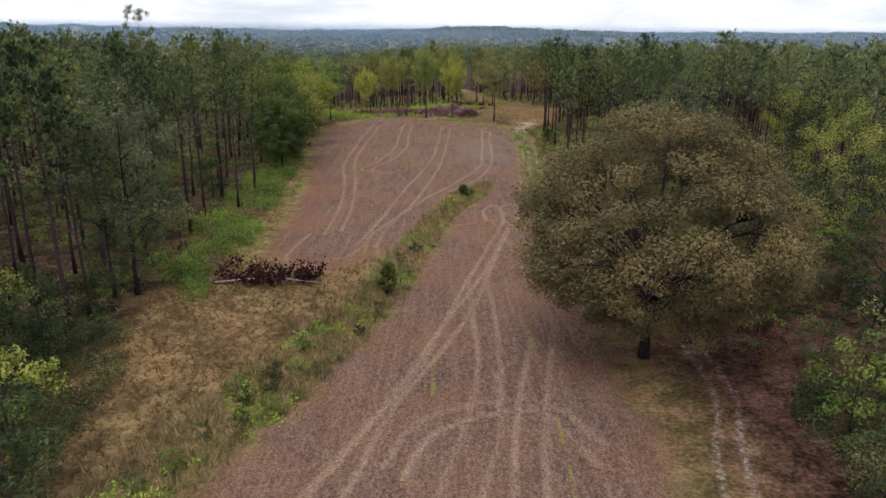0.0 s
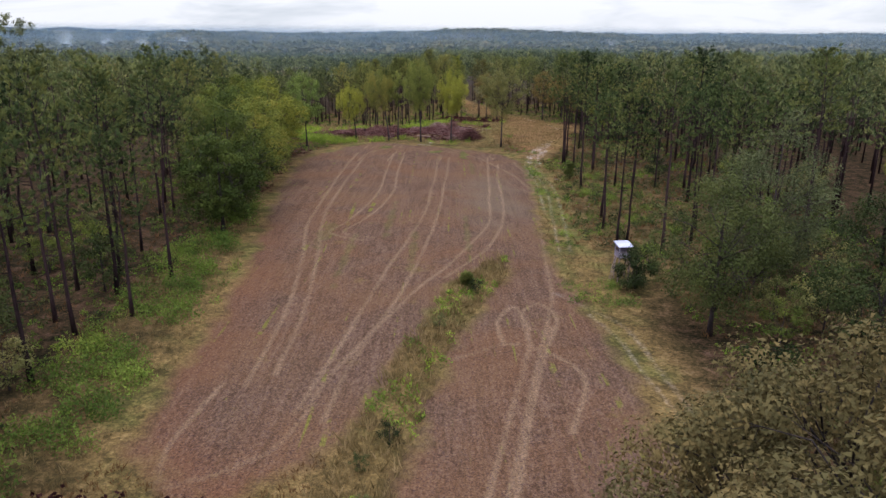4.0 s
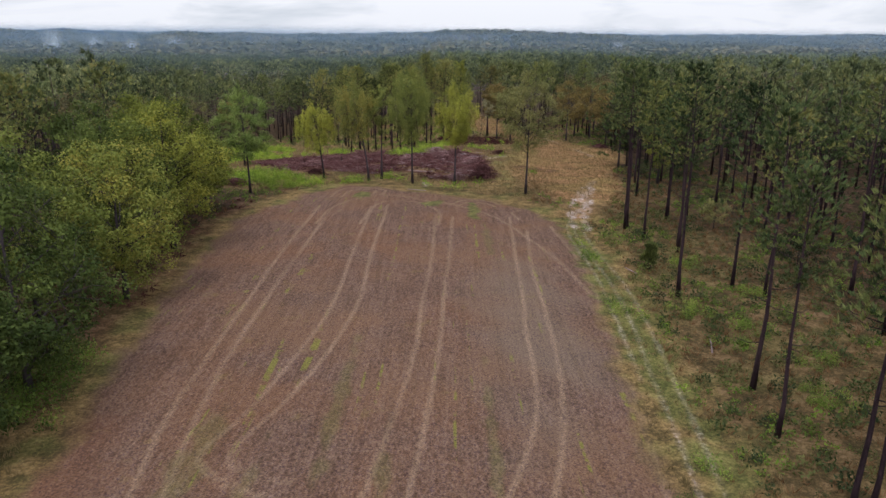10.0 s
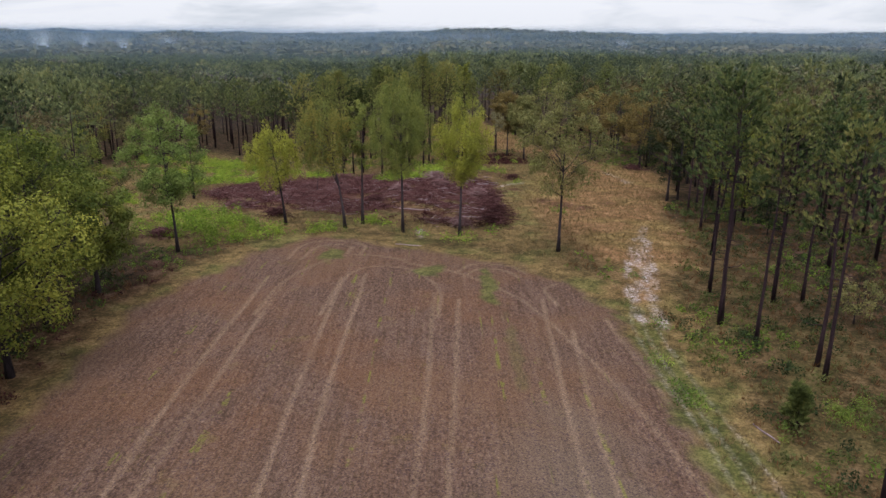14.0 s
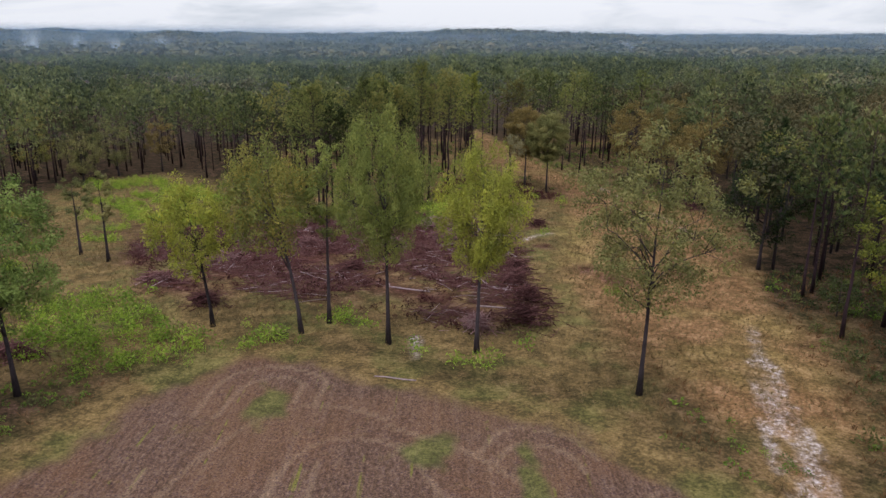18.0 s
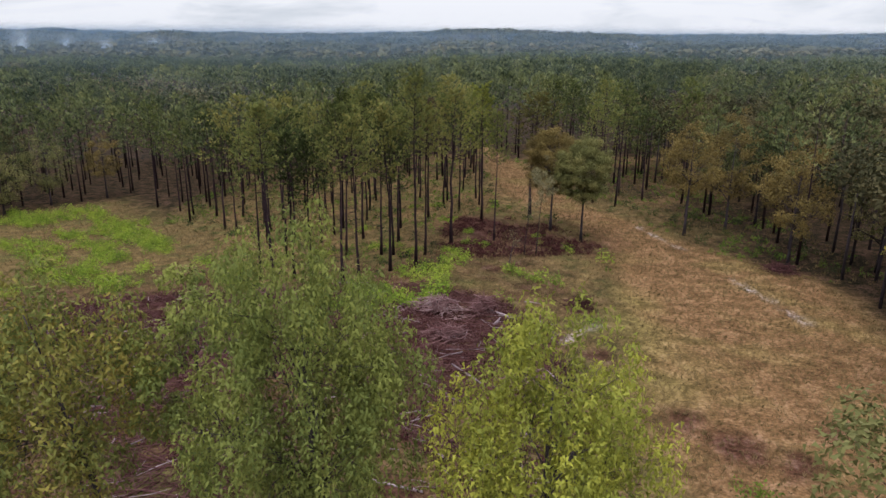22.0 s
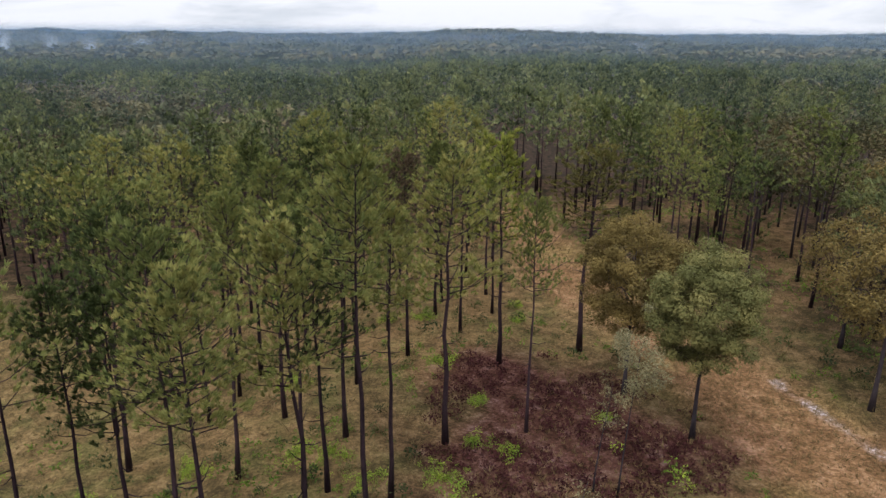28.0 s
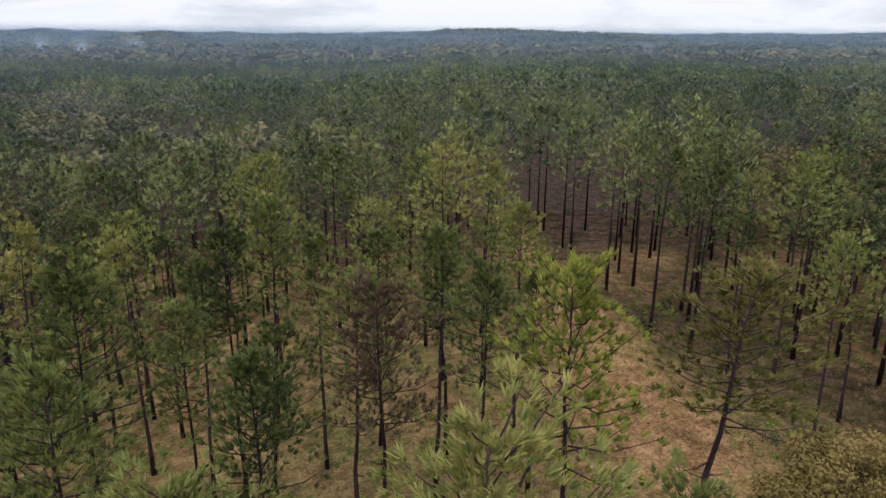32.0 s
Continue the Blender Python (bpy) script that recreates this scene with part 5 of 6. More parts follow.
sl = poly_dist(sx, sy, SLASH)
a = wobble(sx, sy, 4.6, 2.0) + 0.5 * wobble(sx, sy, 1.7, 5.0)
GREEN_PATCHES = [([(-55, 296), (-44, 286), (-49, 318), (-70, 348), (-94, 360), (-106, 352), (-82, 334), (-76, 303), (-66, 304)], -0.15), ([(-36, 200), (-32, 207), (-26, 217), (-13, 220.5), (-23, 227), (-33, 233), (-41, 233), (-48, 224), (-46, 205)], -0.25),
                 ([(-14, 273), (-9.7, 271), (-0.5, 274), (-0.5, 291), (-6.6, 298), (-11, 286)], -0.5), ([(-34, 291), (-23, 280), (-16, 296), (-25, 298)], -0.75), ([(7, 285.5), (13, 280), (15, 286), (10, 289)], -0.1), ([(-3.5, 299), (2.8, 298), (1, 293)], -0.4)]
g = (a > 0.8) & (sl > 1)
for poly, least in GREEN_PATCHES:
    g |= (poly_dist(sx, sy, poly) + 1.2 * wobble(sx, sy, 1.9, 4.0) < 0.5) & (a > least)
g &= (wobble(sx, sy, 0.8, 3.0) > -0.35) & (rng.uniform(0, 1, len(sx)) < 0.85)
scatter("green_weeds", TALL_WEEDS, sx[g], sy[g], rng.uniform(0.8, 2.3, g.sum()), weed_leaf, "bright green weeds in the clearing", "weeds", rng, tints=rng.uniform(0.25, 1.0, g.sum()) * np.where(sy[g] < 240, 0.7, 1.0))
g = ~g & (a < 0.5) & (sl > -1)
scatter("dry_grass", TUSSOCKS, sx[g], sy[g], rng.uniform(0.3, 0.8, g.sum()), dry_blade, "dry grass in the clearing", "grass", rng)
sx, sy = spread_in(MEADOW, 0.6, rng)
scatter("dry_grass", TUSSOCKS, sx, sy, rng.uniform(0.2, 0.75, len(sx)), dry_blade, "short tan grass of the lane", "grass", rng, tints=np.clip(0.6 + 0.4 * wobble(sx, sy, 2.0, 1.0) + rng.uniform(-0.4, 0.4, len(sx)), 0, 1))
spots = ((-8.0, 300.5, 1.3), (-5.8, 297.0, 1.6), (0.2, 297.5, 1.5), (2.6, 302.5, 0.9), (5.6, 300.8, 1.1), (-0.4, 318.5, 1.4), (3.5, 309.8, 0.8), (14.0, 306.5, 0.8), (-14.5, 315.0, 1.6), (-2.4, 330.8, 1.2), (-6.6, 331.0, 1.0), (9.0, 330.3, 0.8), (9.2, 336.0, 0.9), (-26.5, 297.0, 1.5), (-19.0, 300.0, 1.6), (-11.5, 301.0, 1.2))
sx = np.concatenate([rng.normal(x, r * 0.6, int(18 * r)) for x, y, r in spots])
sy = np.concatenate([rng.normal(y, r * 0.6, int(18 * r)) for x, y, r in spots])
scatter("green_weeds", TALL_WEEDS, sx, sy, rng.uniform(0.45, 1.1, len(sx)), weed_leaf, "tufts of bright green weeds under the pines", "weeds", rng, tints=rng.uniform(0.3, 0.9, len(sx)))
# undergrowth of the woods
for box, cell, lush in (((-62, -24, 28, 212), 1.5, -0.1), ((14, 62, 28, 245), 1.3, 0.2), ((-62, 58, 282, 392), 1.5, 0.1)):
    ux, uy = jittered(*box, cell, rng)
    u = free_for_trees(ux, uy, -1.0) & (poly_dist(ux, uy, FIELD) > 3)
    ux, uy = ux[u], uy[u]
    a = wobble(ux, uy, 4.2, 9.0) + 0.5 * wobble(ux, uy, 1.5, 2.0)
    g = a > lush + 0.1
    scatter("undergrowth", WEEDS, ux[g], uy[g], rng.uniform(0.5, 1.4, g.sum()), weed_leaf, "green undergrowth between the pines", "undergrowth", rng, tints=rng.uniform(0, 0.35, g.sum()))
    scatter("dry_grass", TUSSOCKS, ux[~g], uy[~g], rng.uniform(0.5, 1.1, (~g).sum()), dry_blade if box[2] > 250 else rust_blade, "dry grass under the pines", "grass", rng, tints=rng.uniform(0.1, 0.9, (~g).sum()))

for poly in ([(-34, 26), (-24, 28), (-21.5, 36), (-23, 46), (-25, 53), (-31, 58), (-36, 44)], [(22.5, 30), (32, 30), (36, 48), (27, 47), (23.5, 42)]):
    sx, sy = spread_in(poly, 1.25, rng)
    scatter("low_bushes", VERGE, sx, sy, rng.uniform(0.6, 1.5, len(sx)), bush_leaf, "dark green bushes at the foot of the woods", "bushes", rng)
spots = ((25.0, 154.0, 2.2), (29.5, 149.5, 2.6), (26.5, 146.5, 1.6), (31.5, 143.0, 2.0), (29.0, 136.0, 2.4), (33.5, 131.0, 2.2), (27.0, 121.0, 1.6), (29.0, 108.5, 1.5), (30.0, 110.5, 1.2), (19.0, 107.0, 1.3), (33.0, 160.0, 2.0), (28.5, 170.0, 1.8), (35.0, 120.0, 2.0))
sx = np.concatenate([rng.normal(x, r * 0.6, int(5 * r)) for x, y, r in spots])
sy = np.concatenate([rng.normal(y, r * 0.6, int(5 * r)) for x, y, r in spots])
scatter("verge_bushes", VERGE, sx, sy, rng.uniform(0.4, 1.0, len(sx)), verge_leaf, "bright green bushes between the pines", "bushes", rng, tints=rng.uniform(0.3, 0.9, len(sx)))
BUSHES = [clump(560 + s, 64, 1.0, 1.0, 0.34) for s in range(5)]
for box, cell in (((-60, -29, 30, 210), 3.0), ((19, 58, 100, 245), 2.4), ((-60, 56, 286, 380), 4.0)):
    ux, uy = jittered(*box, cell, rng)
    u = free_for_trees(ux, uy, -0.5) & (poly_dist(ux, uy, FIELD) > 4.5) & (poly_dist(ux, uy, MEADOW) > 1) & (wobble(ux, uy, 5.0, 3.0) > -0.45)
    scatter("low_bushes", BUSHES, ux[u], uy[u], rng.uniform(0.45, 1.35, u.sum()), bush_leaf, "low dark green and brown bushes under the pines", "bushes", rng)
BROWN = [clump(540 + s, 26, 0.6, 0.45, 0.3) for s in range(4)]
for poly, cell in ((REDFLOOR, 0.8), (LITTER, 2.2), (SLASH, 1.5)):
    sx, sy = spread_in(poly, cell, rng)
    a = wobble(sx, sy, 2.6, 2.0) > -0.2
    scatter("withered_brush", BROWN, sx[a], sy[a], rng.uniform(0.5, 1.3, a.sum()), brown_leaf, "low withered reddish-brown brush", "brush", rng)

# ---------------------------------------------------------------- slash and logs
def stick(seed, length, thick, bend=0.06):
    g = np.random.default_rng(seed)
    p = np.array([[-0.5, 0, 0], [0, g.normal(0, bend), 0.02], [0.5, 0, 0]]) * [length, length, length]
    a = g.normal(0, 0.14)
    p[:, 2] += p[:, 0] * math.sin(a)
    return tube(p, [thick, thick * 0.8, thick * 0.4], 3)


STICKS = [stick(600 + s, 1.0 + 0.35 * s, 0.022 + 0.006 * (s % 4)) for s in range(9)]
kx, ky = spread_in(SLASH, 0.37, rng)
a = wobble(kx, ky, 4.2, 7.0) + 0.6 * wobble(kx, ky, 1.6, 3.0)
k = a > -0.15 - 0.45 * np.clip((ky - 246) / 12, -1, 1)
scatter("slash_branches", STICKS, kx[k], ky[k], rng.uniform(0.5, 1.6, k.sum()), slash_wood, "cut purplish-brown branches strewn over the clearing", "slash", rng, sink=-0.05)
PALE_STICKS = [stick(630 + s, 1.1 + 0.35 * s, 0.02 + 0.005 * s) for s in range(6)]
k = (a > 0.0) & (rng.uniform(0, 1, len(kx)) < 0.035)
scatter("pale_sticks", PALE_STICKS, kx[k], ky[k], rng.uniform(0.5, 1.5, k.sum()), pale_wood, "pale broken poles scattered in the slash", "slash", rng, sink=-0.12)
PILES = [(-1.5, 271, 4.2, 1.1), (3.5, 270.5, 2.6, 1.2), (-22, 279.5, 4.0, 0.7), (-16, 277, 3.0, 0.6), (14.6, 273.5, 2.0, 0.5), (7.5, 226.5, 3.6, 1.1), (8.8, 232.5, 3.2, 1.2), (2.8, 224.8, 2.6, 0.9), (7.8, 240, 3.0, 1.0), (6.5, 252, 2.8, 0.9),
         (-0.5, 263, 2.8, 0.8), (-8, 258, 3.0, 0.7), (-25.5, 231, 2.4, 0.8), (-34, 240, 2.6, 0.7), (-21, 262, 3.2, 0.7), (-27, 267, 3.0, 0.7), (-33, 262, 3.0, 0.6), (-12, 246, 2.8, 0.6), (-30, 252, 2.6, 0.7), (-37.5, 217, 2.6, 0.8), (44, 288, 3.0, 0.7), (8.5, 245, 2.6, 0.9)]
for x, y, r, h in PILES:
    h *= 1.4
    pieces = []
    slim, way = rng.uniform(0.4, 0.85), rng.uniform(0, math.pi)
    for _ in range(int(85 * r)):
        q, ang = r * min(1.5, abs(rng.normal(0, 0.55))), rng.uniform(0, 2 * math.pi)
        ex, ey = q * math.cos(ang), q * math.sin(ang) * slim
        cx, cy = ex * math.cos(way) - ey * math.sin(way), ex * math.sin(way) + ey * math.cos(way)
        cz = h * max(0, 1 - (q / r) ** 2) * rng.uniform(0.15, 1.1) + 0.06
        ln, az, up = rng.uniform(0.7, 3.2), rng.uniform(0, math.pi), rng.normal(0, 0.22) * min(1, cz * 3)
        d = np.array([math.cos(az) * math.cos(up), math.sin(az) * math.cos(up), math.sin(up)]) * ln / 2
        c = np.array([cx, cy, cz + ground_z(x + cx, y + cy) - ground_z(x, y)])
        w = rng.uniform(0.016, 0.06)
        pieces.append(tube([c - d, c + rng.normal(0, 0.05, 3), c + d], [w, w * 0.8, w * 0.4], 3))
    e = new("brush_pile")
    e.matrix_basis = pose(x, y, ground_z(x, y))
    tagged(part("tangle", mesh_of("tangle", *merge(pieces), heap_wood), e), kind="stuff")
    n = int(20 * r)
    q, ang = r * np.minimum(1.3, np.abs(rng.normal(0, 0.5, n))), rng.uniform(0, 2 * np.pi, n)
    ex, ey = q * np.cos(ang), q * np.sin(ang) * slim
    c = np.stack([ex * math.cos(way) - ey * math.sin(way), ex * math.sin(way) + ey * math.cos(way), h * np.maximum(0, 1 - (q / r) ** 2) * rng.uniform(0.1, 0.95, n) + 0.02], 1)
    c[:, 2] += terrain(x + c[:, 0], y + c[:, 1]) - ground_z(x, y)
    lv, lf = leaf_tris(rng, c, 0.22)
    tagged(part("litter", mesh_of("litter", lv, lf, brown_leaf, False, {"tint": np.repeat(rng.uniform(0, 1, n), 4)}), e), kind="stuff")
    tagged(e, "low heap of dark reddish-brown cut branches", "brush pile", "slash heaps in the clearing")


def log_thing(x0, y0, x1, y1, radius, mat, label, name="log", lift=0.0, sides=8):
    a, b = np.array([x0, y0, ground_z(x0, y0) + radius + lift]), np.array([x1, y1, ground_z(x1, y1) + radius + lift])
    mid = (a + b) / 2
    pts = [a - mid, (a - mid) * 0.4 + rng.normal(0, 0.03, 3), (b - mid) * 0.4 + rng.normal(0, 0.03, 3), b - mid]
    ob = new(name, mesh_of(name, *tube(pts, [radius, radius * 0.97, radius * 0.9, radius * 0.78], sides), mat, True))
    ob.location = mid
    return tagged(ob, label, "log", "cut logs in the clearing")


for row in ((3.9, 271, 6.6, 268.6, 0.17), (8.0, 266, 7.5, 260.3, 0.11), (6.8, 264.4, 10.8, 264.5, 0.13), (0, 256.2, 2.7, 251.6, 0.1), (4.5, 266.5, 5.3, 268.5, 0.15), (8.2, 268.7, 10, 267.3, 0.09), (8.5, 274.3, 10.5, 273.5, 0.07),
            (-14.3, 283.8, -10.1, 283.1, 0.1), (-12.5, 262, -12.2, 259, 0.13), (-8.5, 264.5, -10.2, 257.5, 0.08), (-5, 258, -7.5, 255, 0.07), (-1, 259.5, 4.5, 260.5, 0.08), (-24, 262, -27.5, 260, 0.1), (8, 255.9, 9.5, 252, 0.08),
            (4, 238, 8, 236, 0.1), (6, 247, 9, 250, 0.1), (3, 231, 7.5, 230, 0.09), (-2, 236, -7, 238, 0.09), (-14, 240, -17, 243, 0.09), (-2.6, 212.8, -6, 213.4, 0.06), (24.5, 148, 23.6, 145, 0.06), (22.5, 166, 21.8, 168.5, 0.06), (-31, 270, -36, 268, 0.09), (-20, 270, -24, 273, 0.08)):
    log_thing(*row, pale_wood, "pale cut log lying among slash")
for _ in range(46):
    while True:
        x, y = rng.uniform(-36, 11), rng.uniform(224, 281)
        if poly_dist(np.array([x]), np.array([y]), SLASH)[0] < -1:
            break
    ang, ln = rng.uniform(0, math.pi), rng.uniform(0.7, 2.4)
    log_thing(x, y, x + ln * math.cos(ang), y + ln * math.sin(ang), rng.uniform(0.03, 0.07), pale_wood, "pale cut pole lying among slash", lift=0.08, sides=6)

# ---------------------------------------------------------------- fallen tree at the field's corner
e = new("fallen_tree")
e.matrix_basis = pose(-16.8, 66, ground_z(-16.8, 66))
part("trunk", mesh_of("trunk", *tube([(-5, -0.3, 0.25), (-2, 0, 0.5), (1.5, 0.2, 0.55), (5.2, -0.6, 0.5)], [0.13, 0.11, 0.08, 0.03], 7), pale_wood, True), e, "pale bare trunk lying on the ground")
pieces, tips = [], []
for _ in range(70):
    s = rng.uniform(-4.2, 4.8)
    root = np.array([s, 0, 0.45])
    d = np.array([rng.normal(0.4, 0.5), rng.normal(0.5, 0.9), rng.uniform(0.1, 1.0)])
    end = root + d / np.linalg.norm(d) * rng.uniform(0.8, 2.6)
    end[2] = max(end[2], 0.1)
    pieces.append(tube([root, (root + end) / 2 + rng.normal(0, 0.1, 3), end], [0.035, 0.022, 0.01], 4))
    tips += [root + (end - root) * q + rng.normal(0, 0.16, 3) for q in rng.uniform(0.35, 1.1, 22)]
tagged(part("tangle", mesh_of("tangle", *merge(pieces), slash_wood), e), kind="stuff")
tips = np.array(tips)
tips[:, 2] = np.maximum(tips[:, 2], 0.05)
lv, lf = leaf_tris(rng, tips, 0.33)
part("dead_leaves", mesh_of("dead_leaves", lv, lf, brown_leaf, False, {"tint": np.repeat(rng.uniform(0, 0.25, len(tips)), 4)}), e, "withered dark purple-brown leaves")
tagged(e, "fallen tree with a pale trunk and withered dark leaves", "fallen tree")


# ---------------------------------------------------------------- hunting blind
def box_mesh(name, x0, x1, y0, y1, z0, z1, mat, bevel=0.012):
    bm = bmesh.new()
    bmesh.ops.create_cube(bm, size=1.0, matrix=Matrix.Translation(((x0 + x1) / 2, (y0 + y1) / 2, (z0 + z1) / 2)) @ Matrix.Diagonal((x1 - x0, y1 - y0, z1 - z0, 1)))
    bmesh.ops.bevel(bm, geom=bm.edges[:], offset=bevel, segments=1, affect="EDGES")
    me = bpy.data.meshes.new(name)
    bm.to_mesh(me)
    bm.free()
    me.materials.append(mat)
    return me


blind = new("hunting_blind")
blind.matrix_basis = pose(20.4, 109.6, ground_z(20.4, 109.6), 0, 0, 8)
for lx in (-0.6, 0.6):
    for ly in (-0.6, 0.6):
        part("leg", box_mesh("leg", lx - 0.05, lx + 0.05, ly - 0.05, ly + 0.05, -0.2, 2.7, pale_wood), blind)
part("brace", mesh_of("brace", *tube([(-0.6, -0.67, 0.4), (0.6, -0.67, 2.5)], [0.035, 0.035], 4), pale_wood), blind)
part("brace", mesh_of("brace", *tube([(0.67, -0.6, 0.4), (0.67, 0.6, 2.5)], [0.035, 0.035], 4), pale_wood), blind)
part("floor_deck", box_mesh("floor_deck", -0.7, 0.7, -0.7, 0.7, 2.7, 2.79, blind_wood), blind)
for side in range(4):
    m = Matrix.Rotation(side * math.pi / 2, 4, "Z")
    for nm, z0, z1, x0, x1 in (("wall_panel", 2.794, 3.38, -0.655, 0.655), ("header_board", 3.76, 4.02, -0.655, 0.655), ("post", 3.384, 3.756, -0.655, -0.54), ("post", 3.384, 3.756, 0.54, 0.655)):
        me = box_mesh(nm, x0, x1, -0.7, -0.66, z0, z1, blind_wood)
        me.transform(m)
        part(nm, me, blind)
    me = box_mesh("window_sill", -0.655, 0.655, -0.74, -0.655, 3.362, 3.4, pale_wood)
    me.transform(m)
    part("window_sill", me, blind)
v, f = [], []
N = 25
for i in range(N):
    x = -0.84 + 1.68 * i / (N - 1)
    bump = 0.015 * (i % 2)
    v += [(x, -0.95, 4.04 + bump), (x, 0.9, 4.26 + bump), (x, 0.9, 4.235 + bump), (x, -0.95, 4.015 + bump)]
for i in range(N - 1):
    a = i * 4
    for p, q in ((0, 1), (1, 2), (2, 3), (3, 0)):
        f += [(a + p, a + q, a + 4 + q), (a + p, a + 4 + q, a + 4 + p)]
for a in (0, (N - 1) * 4):
    f += [(a, a + 1, a + 2), (a, a + 2, a + 3)]
part("roof", mesh_of("roof", v, f, roof_metal), blind, "white corrugated metal roof")
lad = part("ladder", mesh_of("ladder", *merge([tube([(-1.3, -0.22, 0), (-0.74, -0.22, 2.9)], [0.03, 0.03], 4), tube([(-1.3, 0.22, 0), (-0.74, 0.22, 2.9)], [0.03, 0.03], 4)]), pale_wood), blind)
for i in range(7):
    s = (i + 0.7) / 8
    part("rung", mesh_of("rung", *tube([(-1.3 + 0.56 * s, -0.22, 2.9 * s), (-1.3 + 0.56 * s, 0.22, 2.9 * s)], [0.022, 0.022], 4), pale_wood), lad)
tagged(blind, "raised wooden hunting blind with a white metal roof", "hunting blind")
tree_thing("evergreen_shrub", 21.3, 106.9, broadleaf_shape(801, 5.2, 2.6, -0.8, 44, 7000, 0.16, 0.09, 0.1, (0, 0), 0.5, 0.05, 0.27, 0.4), grey_bark, grey_leaf, "dark green shrub hiding the foot of the blind", "shrub", crown="foliage")


def young_pine(x, y, h, seed):
    w, n = pine_shape(seed, h, 0.06, h * 0.3, 0)
    return tree_thing("young_pine", x, y, (w, n), pine_bark, needle_mat, "small young pine among dry grass", "young pine", "young pines")


for x, y, h, s in ((3.5, 105.8, 1.6, 901), (24.6, 168.2, 2.6, 902), (-4.7, 63, 3.0, 903)):
    young_pine(x, y, h, s)
# nearly bare saplings by the lane
for x, y, h, s, r, n in ((10.8, 295.8, 10, 911, 1.5, 500), (12.4, 295.2, 14, 912, 2.3, 3600), (8.1, 289.4, 6, 913, 1.4, 200), (-24.5, 260.9, 7, 914, 1.5, 200)):
    tree_thing("sapling", x, y, broadleaf_shape(s, h, r, h * 0.35, 30, n, 0.13, 0.07, 0.2, (0.8, 0), 0.8, 0.2, 0.3, 0.3), grey_bark, pale_leaf, "thin grey sapling with few pale leaves", "sapling", "saplings by the lane")

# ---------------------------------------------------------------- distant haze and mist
# haze put into a sheet: bluish diffuse over transparent, fading out with height
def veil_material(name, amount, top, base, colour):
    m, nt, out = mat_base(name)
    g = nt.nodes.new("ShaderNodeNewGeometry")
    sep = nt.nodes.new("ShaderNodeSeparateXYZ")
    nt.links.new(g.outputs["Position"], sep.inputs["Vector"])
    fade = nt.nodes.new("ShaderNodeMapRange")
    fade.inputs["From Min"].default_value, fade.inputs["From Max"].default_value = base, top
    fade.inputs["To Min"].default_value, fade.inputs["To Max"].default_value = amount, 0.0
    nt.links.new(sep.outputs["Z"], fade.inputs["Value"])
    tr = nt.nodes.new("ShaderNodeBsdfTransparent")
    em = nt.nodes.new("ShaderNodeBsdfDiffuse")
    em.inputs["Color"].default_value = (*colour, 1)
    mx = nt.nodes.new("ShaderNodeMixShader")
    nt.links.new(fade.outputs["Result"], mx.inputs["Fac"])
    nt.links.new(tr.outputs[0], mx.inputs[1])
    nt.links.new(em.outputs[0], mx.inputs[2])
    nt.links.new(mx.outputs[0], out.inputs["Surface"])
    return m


# upright sheets added among the far woods to imitate aerial haze
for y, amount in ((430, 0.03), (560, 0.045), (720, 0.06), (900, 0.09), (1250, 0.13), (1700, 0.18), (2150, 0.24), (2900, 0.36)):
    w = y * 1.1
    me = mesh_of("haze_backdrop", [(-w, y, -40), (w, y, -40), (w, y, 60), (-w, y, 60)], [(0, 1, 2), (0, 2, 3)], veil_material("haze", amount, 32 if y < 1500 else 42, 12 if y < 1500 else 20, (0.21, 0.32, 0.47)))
    ob = tagged(new("haze_backdrop", me), "upright see-through bluish sheet imitating haze over the distant woods", "haze", kind="structure")


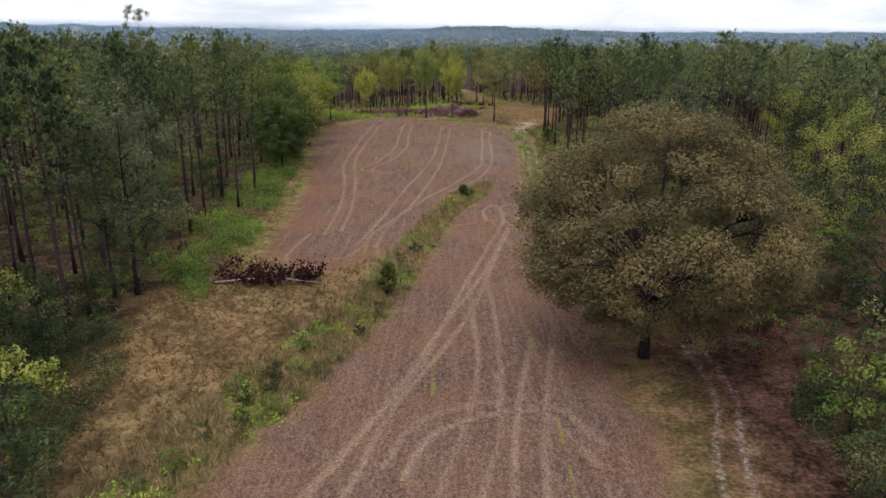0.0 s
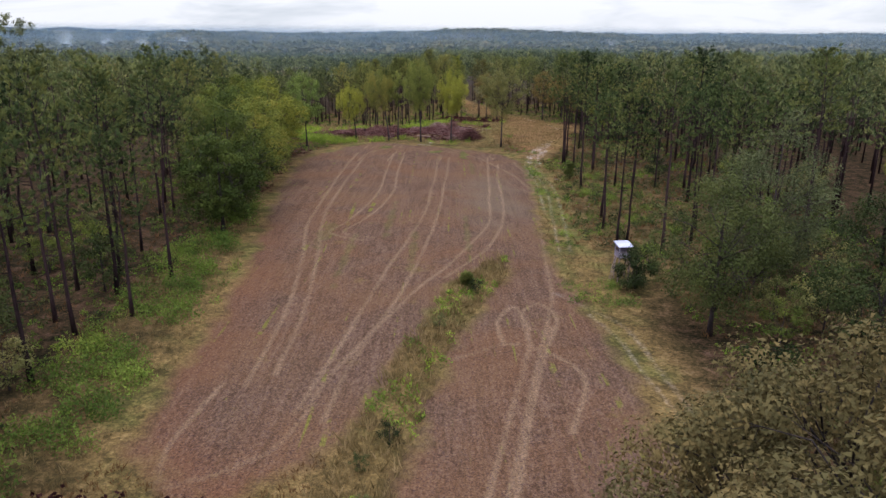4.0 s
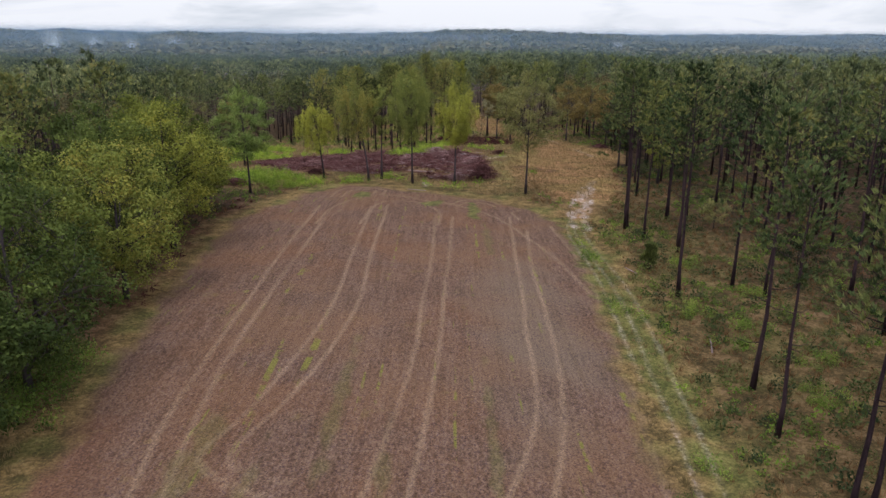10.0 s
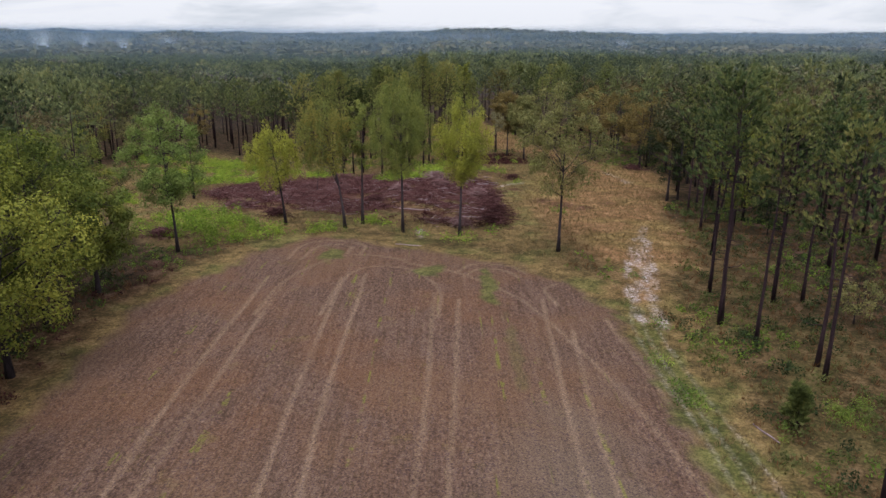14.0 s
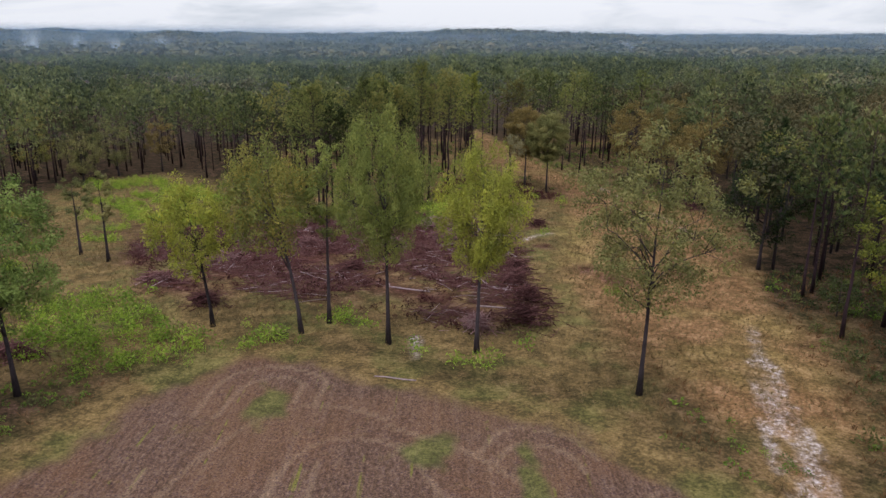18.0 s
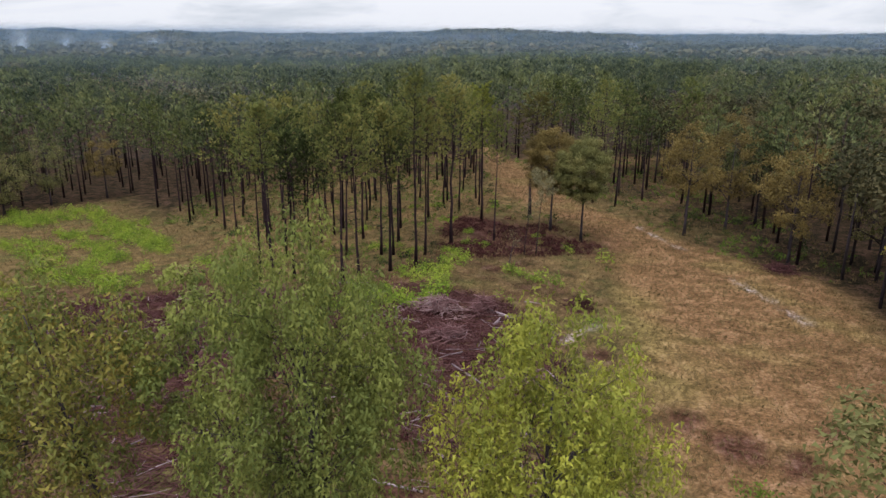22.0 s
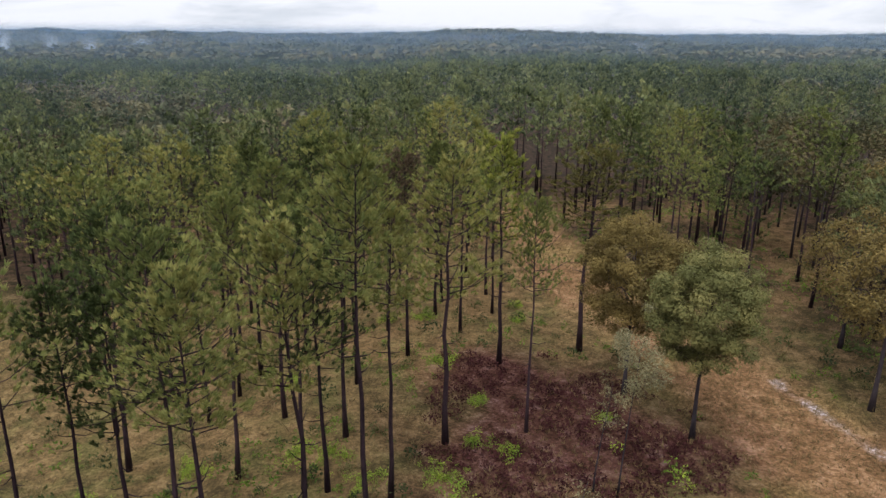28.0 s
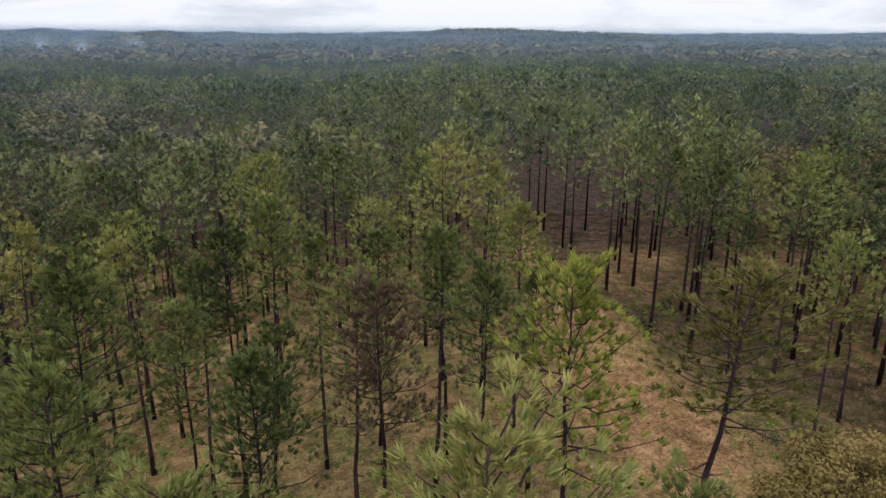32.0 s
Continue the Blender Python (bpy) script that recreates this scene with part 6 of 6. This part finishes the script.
def wisp_material():
    m, nt, out = mat_base("mist_wisp")
    tc = nt.nodes.new("ShaderNodeTexCoord")
    sep = nt.nodes.new("ShaderNodeSeparateXYZ")
    nt.links.new(tc.outputs["UV"], sep.inputs["Vector"])
    u = math_node(nt, "SUBTRACT", math_node(nt, "MULTIPLY", sep.outputs["X"], 2.0), 1.0)
    bell = math_node(nt, "SUBTRACT", 1.0, math_node(nt, "MULTIPLY", u, u))
    across = math_node(nt, "MULTIPLY", bell, bell)
    rest = math_node(nt, "SUBTRACT", 1.0, sep.outputs["Y"])
    up = math_node(nt, "MULTIPLY", math_node(nt, "MULTIPLY", sep.outputs["Y"], rest), rest)
    n = noise_node(nt, 0.035, 4, 0.6)
    f = math_node(nt, "MULTIPLY", math_node(nt, "MULTIPLY", across, up), math_node(nt, "MULTIPLY", n, 7.0))
    tr, em, mx = nt.nodes.new("ShaderNodeBsdfTransparent"), nt.nodes.new("ShaderNodeBsdfDiffuse"), nt.nodes.new("ShaderNodeMixShader")
    em.inputs["Color"].default_value = (0.62, 0.70, 0.80, 1)
    nt.links.new(math_node(nt, "MINIMUM", f, 0.75), mx.inputs["Fac"])
    nt.links.new(tr.outputs[0], mx.inputs[1])
    nt.links.new(em.outputs[0], mx.inputs[2])
    nt.links.new(mx.outputs[0], out.inputs["Surface"])
    return m


wisp_mat = wisp_material()
for x, y, w, h, lean in ((-760, 1500, 60, 70, 14), (-700, 1560, 45, 55, -8), (-610, 1500, 40, 50, 10), (-560, 1600, 50, 48, 6), (330, 1500, 40, 34, 0), (350, 1650, 34, 34, 6), (40, 2000, 40, 36, 4), (-430, 1700, 60, 34, 5), (120, 2100, 50, 34, 0), (900, 2000, 60, 36, 0)):
    N = 9
    v, f, uv = [], [], []
    for i in range(N):
        s = i / (N - 1)
        half = w / 2 * (0.55 + 0.6 * s)
        cx = lean * s * s + 4 * math.sin(5 * s + x)
        for k in range(5):
            q = k / 4
            v.append((cx + half * (2 * q - 1), 6 * math.cos(math.pi * (q - 0.5)), -14 + h * s))
            uv.append((q, s))
    for i in range(N - 1):
        for k in range(4):
            a = i * 5 + k
            f.append((a, a + 1, a + 6, a + 5))
    me = mesh_of("mist_wisp", v, f, wisp_mat, True, None, 4)
    layer = me.uv_layers.new(name="UVMap")
    layer.data.foreach_set("uv", np.array([uv[i] for q in f for i in q], np.float32).ravel())
    ob = tagged(new("mist_wisp", me), "thin white mist rising from the distant woods", "mist", kind="structure")
    ob.location = (x, y, ground_z(x, y) + 8)
